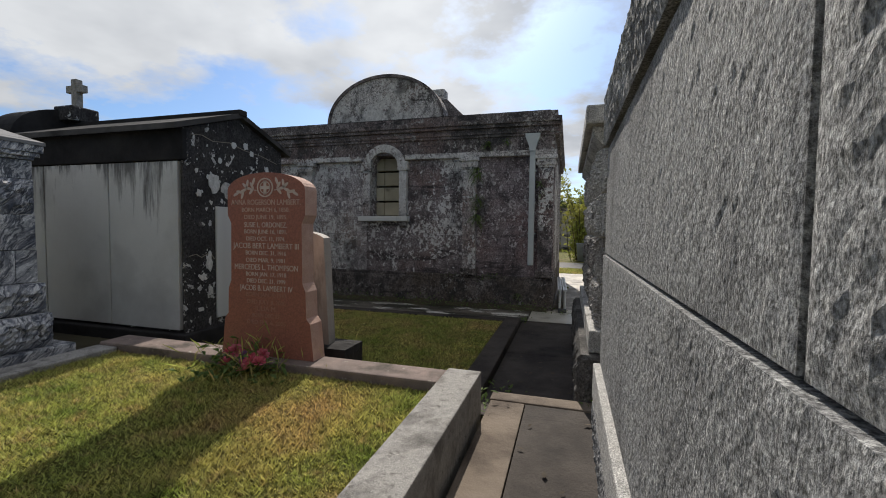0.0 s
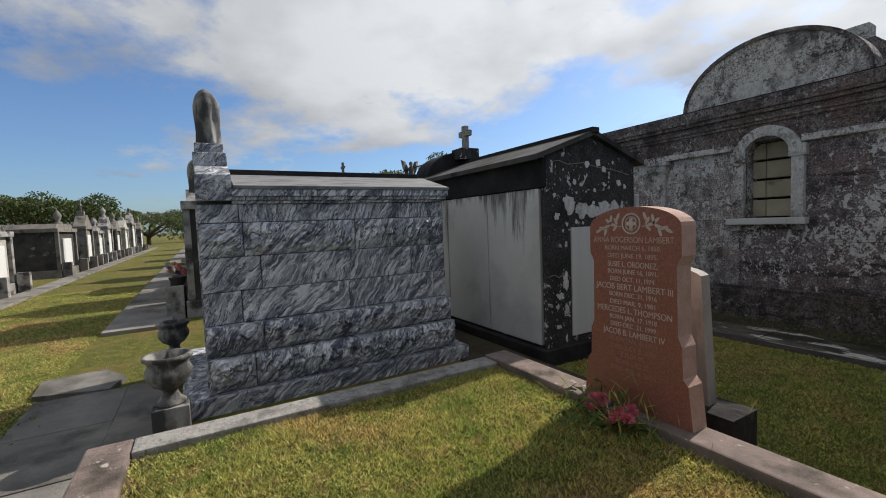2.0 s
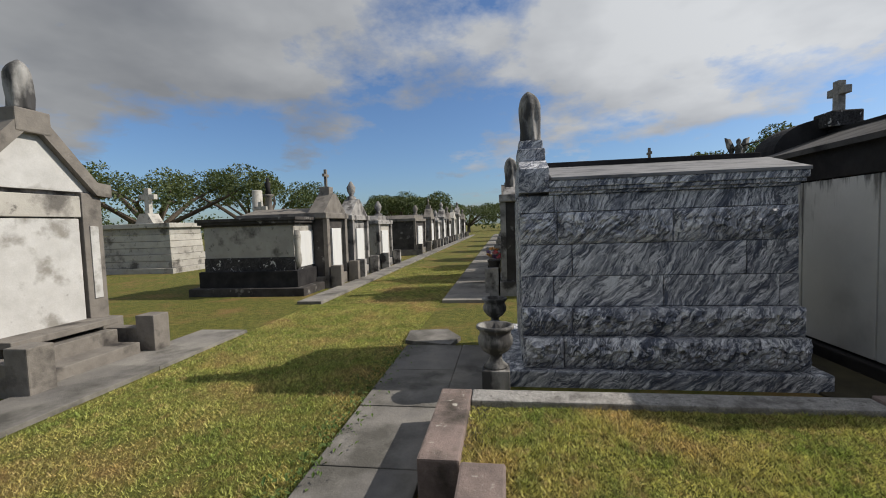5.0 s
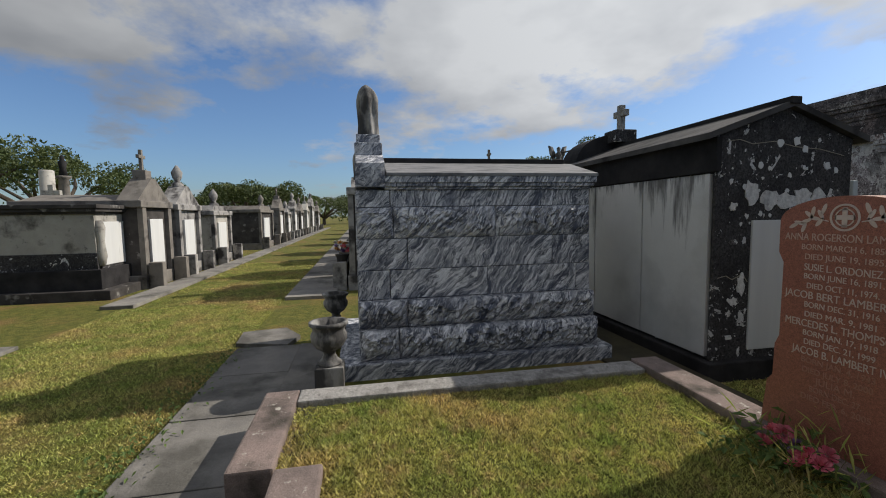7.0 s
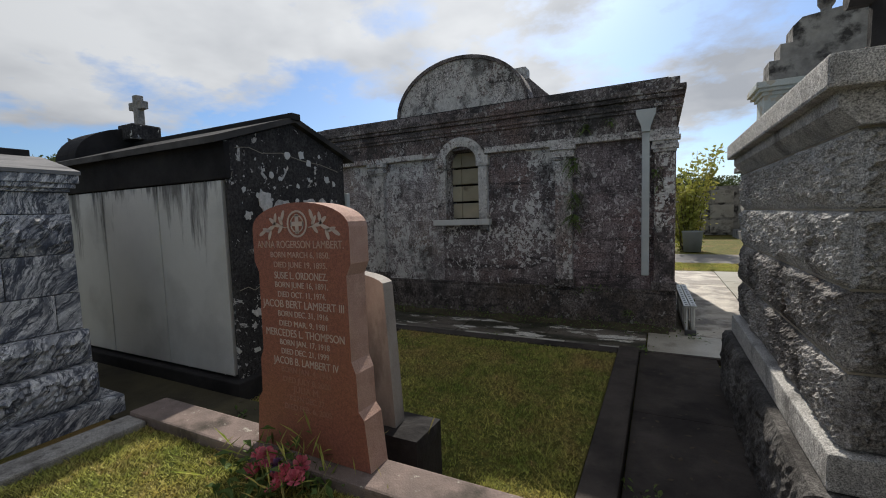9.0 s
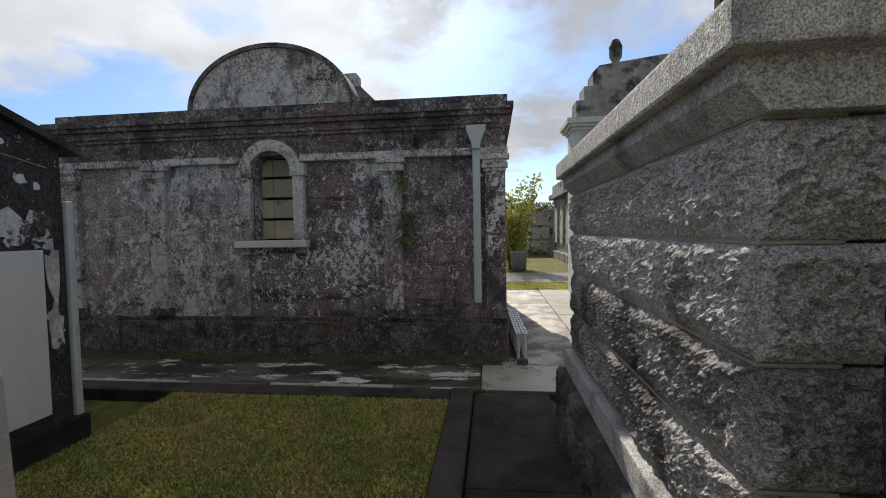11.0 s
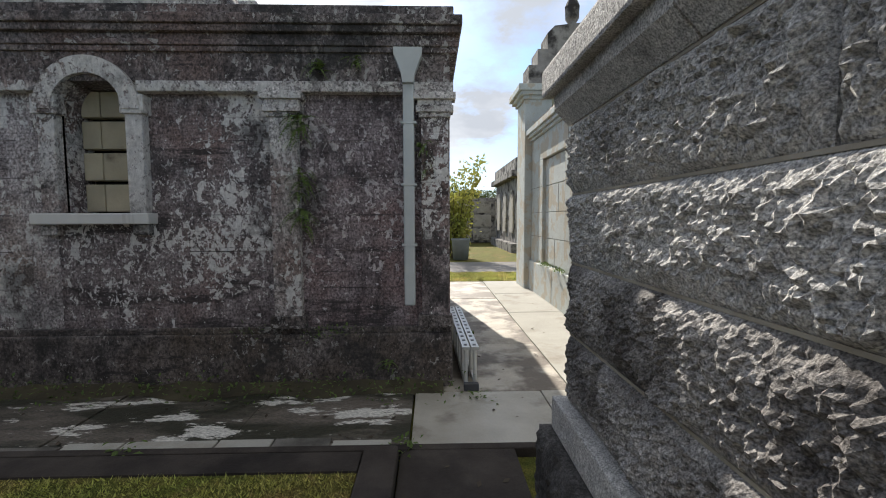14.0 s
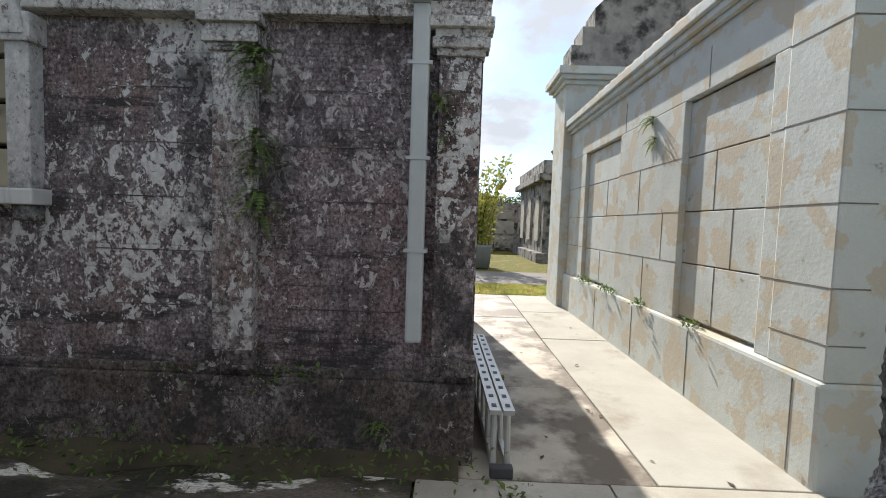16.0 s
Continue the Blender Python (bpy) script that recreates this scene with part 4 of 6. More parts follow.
    part("roof", bx(X0 + 0.1, X1 - 0.1, Y + 0.1, YB, 3.44, 3.56), "black_plain", d)
    # arched parapet and vault
    pts = [(-4.4, 3.44), (-1.9, 3.44), (-1.9, 3.58)] + [(-3.15 + 1.25 * math.cos(a), 3.58 + 0.92 * math.sin(a)) for a in [math.pi * i / 28 for i in range(1, 28)]] + [(-4.4, 3.58)]
    part("arched_parapet", prism(bmesh.new(), pts, "y", 8.52, 8.8), "trim", d, "stained half-round parapet")
    rim = bmesh.new()
    o = [(-3.15 + 1.29 * math.cos(a), 3.58 + 0.96 * math.sin(a)) for a in [math.pi * i / 28 for i in range(29)]]
    i_ = [(-3.15 + 1.23 * math.cos(a), 3.58 + 0.90 * math.sin(a)) for a in [math.pi * i / 28 for i in range(29)]]
    strip(rim, o, i_, "y", 8.49, 8.86)
    part("parapet_rim", rim, "cornice", d)
    pts = [(-4.15, 3.44)] + [(-1.75, 3.44)] + [(-2.95 + 1.2 * math.cos(a), 3.46 + 0.60 * math.sin(a)) for a in [math.pi * i / 20 for i in range(1, 20)]]
    part("vault", prism(bmesh.new(), pts, "y", 8.87, 11.2), "black_plain", d)
    part("ridge_block", bx(-3.02, -2.68, 11.25, 11.6, 4.5, 5.08, 0.02), "trim", d, "pale square block on the roof")
    pts = [(-4.9, 3.44), (-0.8, 3.44), (-0.8, 3.5), (-1.5, 3.9), (-2.0, 4.22), (-2.3, 4.5), (-2.6, 4.8), (-3.08, 4.8), (-3.4, 4.5), (-3.7, 4.3), (-4.2, 3.9), (-4.9, 3.5)]
    part("front_pediment", prism(bmesh.new(), pts, "y", 11.25, 11.55), "cornice", d, "scrolled parapet of the far front")
    # window: surround, sill, cream block infill
    s = bmesh.new()
    ro = rw + 0.15
    strip(s, arc(cxw, wzs, ro, 180, 0, 20), arc(cxw, wzs, rw, 180, 0, 20), "y", Y - 0.125, Y + 0.03)
    for a, b in ((wx0 - 0.15, wx0), (wx1, wx1 + 0.15)):
        box(s, a, b, Y - 0.09, Y + 0.03, wz0, wzs, 0.006)
        box(s, a - 0.03, b + 0.03, Y - 0.115, Y + 0.02, wzs - 0.04, wzs + 0.13, 0.01)
    win = part("window", s, "trim", d, "blocked arched window with weathered stucco surround")
    part("sill", bx(wx0 - 0.24, wx1 + 0.19, Y - 0.13, Y + 0.1, wz0 - 0.10, wz0 + 0.0, 0.012), "panel", win, "pale stone sill")
    for x in (wx0 - 0.12, wx1 + 0.08):
        part("bracket", bx(x - 0.07, x + 0.07, Y - 0.08, Y, wz0 - 0.2, wz0 - 0.102, 0.012), "trim", win)
    i = 0
    zz = wz0
    while zz < 2.8:
        z1 = min(zz + 0.30, 2.84)
        off = 0.30
        xs = [wx0, wx0 + (wx1 - wx0) * off, wx1]
        for a, b in zip(xs, xs[1:]):
            part("infill_block", bx(a + 0.004, b - 0.004, Y + 0.2 + random.uniform(0, 0.012), Y + 0.34, zz + 0.018, z1 - 0.018, 0.014), "infill", win)
        zz, i = z1, i + 1
    part("window_back", bx(wx0, wx1, Y + 0.36, Y + 0.4, wz0, 2.9), "black_plain", win)
    # scored stucco joints: thin raised courses between pilasters
    for z in (0.95, 1.3, 1.64, 1.98, 2.32):
        for a, b in ((-4.55, -3.5), (-2.4, -1.38), (-1.1, 0.0)):
            part("course_line", bx(a + random.uniform(0, 0.3), b - random.uniform(0, 0.3), Y - 0.0035, Y + 0.01, z, z + 0.006), "cornice", d)
    # downspout with its funnel head
    sp = thing("downspout", -0.1, 8.07, 0.78, "pale painted metal downspout with a funnel head on the dark wall", "downspout")
    part("pipe", bx(-0.155, -0.055, 8.03, 8.12, 0.80, 2.80, 0.018), "zinc", sp)
    hd = bmesh.new()
    prism(hd, [(-0.155, 2.80), (-0.055, 2.80), (-0.045, 2.88), (0.0, 3.0), (0.02, 3.04), (0.02, 3.1), (-0.23, 3.1), (-0.23, 3.04), (-0.21, 3.0), (-0.165, 2.88)], "y", 7.99, 8.14)
    part("funnel", hd, "zinc", sp)
    for z in (1.35, 1.9, 2.45):
        part("strap", bx(-0.175, -0.035, 8.025, 8.16, z, z + 0.02), "zinc", sp)


dark_mausoleum()


# ---- black stucco tomb with white panels ----
def panel_tomb():
    p = thing("panel_tomb", -5.0, 4.8, 0.13, "black mould-stained stucco tomb with white marble panels and gable roof", "tomb")
    x0, x1, y0, y1 = -6.9, -3.4, 4.0, 5.6
    b = bmesh.new()
    box(b, x0, x1, y0 + 0.03, y1, 0.25, 2.46)
    box(b, x1 - 0.03, x1 + 0.005, y0, y0 + 0.1, 0.28, 2.46)
    prism(b, [(y0 - 0.02, 2.46), (y1 + 0.02, 2.46), (4.8, 2.75)], "x", x0, x1)
    part("body", b, "black", p)
    part("base", bx(x0 - 0.08, x1 + 0.08, y0 - 0.08, y1 + 0.08, 0.05, 0.27, 0.015), "black_plain", p)
    part("frieze", bx(x0, x1 + 0.03, y0 - 0.03, y0 + 0.03, 2.13, 2.46, 0.01), "black_plain", p, "black moulded frieze")
    r = bmesh.new()
    prism(r, [(y0 - 0.14, 2.43), (4.8, 2.76), (4.8, 2.82), (y0 - 0.14, 2.49)], "x", x0, x1 + 0.06)
    prism(r, [(y1 + 0.14, 2.43), (4.8, 2.76), (4.8, 2.82), (y1 + 0.14, 2.49)], "x", x0, x1 + 0.06)
    part("roof", r, "roof_dark", p, "dark grey stained roof slabs")
    part("ridge", bx(x0, x1 + 0.08, 4.74, 4.86, 2.78, 2.85, 0.01), "black_plain", p)
    for a, c in ((-6.85, -5.52), (-5.51, -4.47), (-4.46, -3.46)):
        part("panel", bx(a + 0.006, c - 0.006, y0 - 0.012, y0 + 0.05, 0.30, 2.12, 0.005), "panel_grey", p, "white marble panel with dark drip streaks")
    part("panel", bx(x1 - 0.02, x1 + 0.02, 4.42, 5.42, 0.36, 1.66, 0.006), "panel", p)
    # flaking whitewash over the black end wall: ragged patches that thin out downwards
    rnd = random.Random(4)

    def patch(cy, cz, ry, rz, n=15):
        pts = []
        for k in range(n):
            a = k * math.tau / n
            q = 0.55 + 0.45 * rnd.random()
            pts.append((min(5.58, max(4.08, cy + ry * q * math.cos(a))), cz + rz * q * math.sin(a)))
        part("whitewash_patch", prism(bmesh.new(), pts, "x", x1, x1 + rnd.uniform(0.006, 0.012)), "whitewash", p, "flaking whitewash on black stucco")
    for cy, cz, ry, rz in ((4.42, 1.92, 0.10, 0.17), (4.62, 1.86, 0.12, 0.13), (4.82, 1.84, 0.16, 0.10), (5.02, 1.88, 0.14, 0.12), (5.22, 1.84, 0.16, 0.16), (5.42, 1.80, 0.14, 0.2), (5.50, 1.45, 0.08, 0.3), (5.5, 1.0, 0.07, 0.28),
                           (4.2, 1.80, 0.05, 0.05), (4.22, 1.45, 0.06, 0.03), (4.32, 1.02, 0.05, 0.14), (4.25, 0.86, 0.07, 0.05), (4.34, 0.70, 0.04, 0.08), (4.2, 0.5, 0.05, 0.03)):
        patch(cy, cz, ry, rz)
    for k in range(60):
        cy, cz = rnd.uniform(4.1, 5.52), rnd.triangular(0.45, 2.6, 1.8)
        if cz < 2.46 + 0.33 * (1 - abs(cy - 4.8) / 0.8) - 0.08 and not (4.4 < cy < 5.44 and cz < 1.7):
            r = rnd.uniform(0.006, 0.03)
            pts = [(cy + r * rnd.uniform(0.5, 1.2) * math.cos(a), cz + r * rnd.uniform(0.6, 1.5) * math.sin(a)) for a in [i * math.tau / 9 for i in range(9)]]
            part("paint_chip", prism(bmesh.new(), pts, "x", x1, x1 + 0.005), "panel", p)
    for cy, cz in ((4.72, 2.42), (4.92, 2.44), (5.02, 2.36), (5.3, 2.2), (4.5, 2.2)):
        r = rnd.uniform(0.03, 0.05)
        pts = [(cy + r * rnd.uniform(0.5, 1.1) * math.cos(a), cz + r * rnd.uniform(0.6, 1.3) * math.sin(a)) for a in [i * math.tau / 9 for i in range(9)]]
        part("paint_chip", prism(bmesh.new(), pts, "x", x1, x1 + 0.006), "panel", p)
    # pale cracks that step across the gable
    def crack(way):
        c = bmesh.new()
        for (ya, za), (yb, zb) in zip(way, way[1:]):
            rod(c, (x1 + 0.002, ya, za), (x1 + 0.002, yb, zb), 0.005, 0.004, 4)
        part("crack", c, "mortar", p, "pale stepped crack")
    crack([(4.02, 2.44), (4.05, 2.36), (4.02, 2.3), (4.06, 2.2), (4.03, 2.12)])
    crack([(4.1, 2.42), (4.25, 2.44), (4.4, 2.40), (4.65, 2.43), (4.9, 2.38), (5.2, 2.36), (5.5, 2.3)])
    crack([(4.05, 1.1), (4.15, 1.12), (4.22, 1.08), (4.34, 1.13), (4.4, 1.05)])
    part("drain_pipe", bx(x1 - 0.03, x1 + 0.03, 5.61, 5.67, 0.05, 2.05, 0.012), "zinc", p, "pale metal drain pipe")
    # arched pediment and cross at the front end
    pts = [(4.0, 2.5)] + [(4.8 - 0.72 * math.cos(a), 2.56 + 0.46 * math.sin(a)) for a in [math.pi * i / 20 for i in range(21)]] + [(5.6, 2.5)]
    part("arched_pediment", prism(bmesh.new(), pts, "x", -6.75, -6.25), "black_plain", p)
    part("cross_base", bx(-6.35, -6.0, 4.62, 4.98, 2.86, 3.06, 0.02), "black", p)
    part("cross", cross_shape(bmesh.new(), -6.16, 4.8, 3.06, 0.40, 0.15, 0.10, "x"), "kerb", p, "grey stone cross")


panel_tomb()


# ---- grey marble tomb with statue ----
def marble_tomb():
    t = thing("marble_tomb", -5.1, 1.9, 0.13, "blue-grey veined marble tomb of rough and smooth courses", "tomb")
    xw, ya, yb = -5.75, 0.6, 3.22
    part("plinth", bx(xw - 0.3, -4.04, ya - 0.22, yb + 0.13, 0.05, 0.29, 0.015), "marble", t)
    part("core", bx(xw + 0.1, -4.45, ya + 0.1, yb - 0.05, 0.28, 2.1), "marble_top", t)
    courses = [(0.29, 0.60, -4.14, "wes", 0.12, (1.0, )), (0.60, 0.88, -4.22, "wes", 0.12, (1.1,)), (0.88, 1.19, -4.32, "", 0, (0.93, 2.0, 3.05)), (1.19, 1.52, -4.33, "", 0, (1.12, 2.76)),
               (1.52, 1.85, -4.34, "es", 0.085, (0.98, 2.1)), (1.85, 2.03, -4.35, "", 0, (0.95,))]
    for z0, z1, x, rough, amp, cuts in courses:
        ys = [ya, *cuts, yb]
        for a, c in zip(ys, ys[1:]):
            bm = bmesh.new()
            if rough:
                rock(bm, x - 0.14, x, a + 0.003, c - 0.003, z0 + 0.003, z1 - 0.003, "e", amp, 0.025, 0.06, 7.0, seed=z0 * 9 + a)
            else:
                box(bm, x - 0.14, x, a + 0.003, c - 0.003, z0 + 0.003, z1 - 0.003, 0.006)
            part("marble_block", bm, "marble", t)
    for z0, z1, x in ((0.29, 0.88, -4.2), (0.88, 2.03, -4.3)):
        part("front_block", bx(xw, x - 0.16, ya - 0.01, ya + 0.14, z0 + 0.003, z1 - 0.003, 0.01), "marble", t)
    for e, z0, z1 in ((0.0, 2.03, 2.06), (0.03, 2.06, 2.10), (0.05, 2.10, 2.17)):
        part("cornice_moulding", bx(xw - e, -4.32 + e, ya + 0.3, yb + e, z0, z1, 0.008), "marble", t)
    r = bmesh.new()
    prism(r, [(-4.26, 2.17), (-4.26, 2.20), (-4.93, 2.38), (-5.10, 2.38), (-5.80, 2.20), (-5.80, 2.17)], "y", ya + 0.32, yb + 0.06)
    part("roof", r, "marble_top", t, "weathered grey marble roof slabs")
    part("ridge", bx(-5.08, -4.92, ya + 0.3, yb - 0.02, 2.365, 2.435, 0.01), "black_plain", t, "black ridge cap")
    f = bmesh.new()
    rock(f, -5.75, -4.28, ya, ya + 0.3, 2.06, 2.30, "e", 0.02, 0.04, 0.04, 6)
    prism(f, [(-5.6, 2.30), (-4.28, 2.30), (-4.6, 2.42), (-5.4, 2.42)], "y", ya + 0.01, ya + 0.3)
    part("gable_block", f, "marble", t)
    part("pedestal", bx(-5.12, -4.62, ya + 0.0, ya + 0.3, 2.42, 2.56, 0.015), "marble", t)
    part("pedestal_cap", bx(-5.06, -4.68, ya + 0.02, ya + 0.28, 2.56, 2.66, 0.015), "marble", t)


marble_tomb()


def statue(x, y, z, h, name="statue", turn=0.0, label="weathered grey marble statue of a veiled robed figure", material="marble_old"):
    """A draped standing figure: turned robe folds, shoulders, veiled head; one plain mesh."""
    bm = bmesh.new()
    n, rings = 56, []
    prof = [(0.0, 0.205, 0.195), (0.06, 0.20, 0.19), (0.25, 0.205, 0.195), (0.45, 0.21, 0.20), (0.6, 0.215, 0.205), (0.7, 0.215, 0.205), (0.78, 0.20, 0.19), (0.85, 0.165, 0.165), (0.9, 0.13, 0.135), (0.945, 0.085, 0.095), (0.98, 0.04, 0.045), (1.0, 0.01, 0.012)]
    for t, rx, ry in prof:
        ring = []
        for i in range(n):
            a = i * math.tau / n
            fold = 1 + 0.13 * math.sin(a * 7 + 2.5 * t) * (1.05 - t) + 0.10 * math.sin(a * 4 - 5 * t) * (1.15 - t)
            ring.append(bm.verts.new((rx * fold * math.cos(a) * h, ry * fold * math.sin(a) * h - 0.03 * h * max(0, t - 0.75) * 4, t * h)))
        rings.append(ring)
    for p, q in zip(rings, rings[1:]):
        for i in range(n):
            bm.faces.new((p[i], p[(i + 1) % n], q[(i + 1) % n], q[i]))
    bm.faces.new(rings[0][::-1]); bm.faces.new(rings[-1])
    ob = part(name, bm, material, None, "", True)
    ob.matrix_world = pose(x, y, z, 0, 0, turn)
    return tagged(ob, label, "statue")


statue(-4.87, 0.76, 2.66, 0.58)


def urn(x, y, z, s=1.0):
    u = thing("urn", x, y, z, "weathered grey marble cemetery urn on a square foot", "urn", "urns before the marble tomb")
    part("foot", bx(x - 0.12 * s, x + 0.12 * s, y - 0.12 * s, y + 0.12 * s, z, z + 0.2 * s, 0.012), "marble_old", u)
    prof = [(0.10, 0.2), (0.105, 0.22), (0.07, 0.25), (0.05, 0.29), (0.06, 0.32), (0.11, 0.35), (0.15, 0.41), (0.155, 0.46), (0.135, 0.50), (0.14, 0.53), (0.165, 0.55), (0.165, 0.575), (0.13, 0.575), (0.11, 0.50)]
    bm = lathe(bmesh.new(), [(r * s, z + h * s) for r, h in prof], x, y, 24)
    part("bowl", bm, "marble_old", u, smooth=True)


urn(-3.75, 0.33, 0.22, 1.05)
urn(-5.45, 0.29, 0.2, 1.0)


# ---- granite tombs beside the path ----
def granite_tomb_near():
    g = thing("granite_tomb", 1.6, 0.6, 0.13, "massive grey granite tomb of huge pitch-faced blocks on a sawn base", "tomb")
    X = 0.75
    part("core", bx(X + 0.12, 2.6, -2.6, 3.1, 0.1, 2.0), "granite_smooth", g)
    def blk(y0, y1, z0, z1, faces="wn", amp=0.0045, x=X, m="tooled", margin=0.03):
        bm = bmesh.new()
        rock(bm, x, x + 0.3, y0 + 0.003, y1 - 0.003, z0 + 0.003, z1 - 0.003, faces, amp, 0.016, margin, 13.0, seed=y0 + z0)
        part("granite_block", bm, m, g)
    blk(0.93, 3.2, 1.30, 1.93); blk(-1.6, 0.92, 1.30, 1.93, amp=0.008)
    blk(0.2, 3.2, 0.62, 1.295, x=X - 0.01); blk(-2.4, 0.19, 0.62, 1.295, amp=0.008, x=X - 0.01)
    blk(-2.4, 0.9, 1.94, 2.25, amp=0.008); blk(0.92, 3.2, 1.94, 2.25, amp=0.02, x=X - 0.02)
    blk(-2.4, 1.6, 0.13, 0.40, amp=0.02, x=X - 0.04); blk(1.61, 3.2, 0.13, 0.40, amp=0.02, x=X - 0.04)
    part("sawn_ledge", bx(X - 0.05, X + 0.3, -2.4, 3.22, 0.405, 0.615, 0.012), "granite_smooth", g, "smooth sawn granite ledge")
    blk(-2.4, 3.2, 2.26, 2.42, amp=0.02, x=X + 0.05)
    part("roof", bx(X + 0.1, 2.6, -2.5, 3.15, 2.2, 2.5, 0.03), "granite_smooth", g)


granite_tomb_near()


def granite_tomb_far():
    g = thing("rusticated_granite_tomb", 1.5, 4.9, 0.0, "dark grey rock-faced granite tomb with pale mortar joints", "tomb")
    X, ya, yb, xe = 0.76, 3.68, 6.15, 2.3
    part("core", bx(X + 0.05, xe - 0.05, ya + 0.05, yb - 0.05, 0.0, 2.1), "granite", g)
    courses = [(0.72, 1.05, (4.7, 5.75)), (1.05, 1.39, (5.35, 5.8)), (1.39, 1.71, (4.25, 5.85)), (1.71, 2.03, (4.85,))]
    for k, (z0, z1, cuts) in enumerate(courses):
        ys = [ya, *cuts, yb]
        for i, (a, c) in enumerate(zip(ys, ys[1:])):
            bm = bmesh.new()
            faces = "w" + ("s" if i == 0 else "") + ("n" if i == len(ys) - 2 else "")
            rock(bm, X, X + 0.3, a + 0.005, c - 0.005, z0 + 0.005, z1 - 0.005, faces, 0.062, 0.011, 0.04, 6.5, seed=a * 3 + z0 * 7)
            part("granite_block", bm, "granite" if z0 > 1.3 else "granite_stain_shade", g)
        cs = [X + 0.31, X + 0.65 + 0.3 * (k % 2), xe]
        for a, c in zip(cs, cs[1:]):
            bm = bmesh.new()
            rock(bm, a + 0.005, c - 0.005, ya, ya + 0.25, z0 + 0.005, z1 - 0.005, "s", 0.05, 0.025, 0.05, 5.5, seed=a * 5 + z0 * 3)
            # darker granite at every height: the south side's shade as colour
            part("granite_block", bm, "granite_stain_shade", g)
        part("mortar_joint", bx(X - 0.004, X + 0.2, ya - 0.002, yb, z1 - 0.005, z1 + 0.005), "mortar", g, "pale mortar joint")
    part("sawn_band", bx(X - 0.07, xe, ya - 0.06, yb + 0.06, 0.56, 0.72, 0.012), "granite_smooth", g, "smooth sawn granite band")
    for a, c in ((ya - 0.1, 4.9), (4.9, yb + 0.1)):
        bm = bmesh.new()
        rock(bm, X - 0.12, xe, a, c - 0.006, -0.1, 0.555, "ws" if a < 4 else "wn", 0.05, 0.03, 0.06, 5, seed=a)
        part("base_block", bm, "granite_black", g)
    for a, c in ((ya - 0.05, 4.55), (4.56, 5.2), (5.21, yb + 0.05)):
        bm = bmesh.new()
        prism(bm, [(X - 0.01, 2.035), (xe, 2.035), (xe, 2.17), (X - 0.08, 2.17), (X - 0.08, 2.11)], "y", a, c)
        part("cornice_stone", bm, "granite_smooth", g)
    part("cap", bx(X - 0.13, xe + 0.1, ya - 0.12, yb + 0.1, 2.17, 2.30, 0.015), "granite_smooth", g, "coarse sawn granite cap slab")
    part("cap_top", bx(X + 0.1, xe - 0.2, ya + 0.1, yb - 0.1, 2.30, 2.34, 0.015), "granite_smooth", g)
    cr = bmesh.new()
    rod(cr, (1.055, 4.4, 2.33), (1.055, 4.4, 2.97), 0.06, 0.052, 9)
    rod(cr, (0.91, 4.4, 2.77), (1.20, 4.4, 2.77), 0.052, 0.052, 9)
    part("cross", cr, "black_plain", g, "dark rustic log-shaped stone cross")


granite_tomb_far()


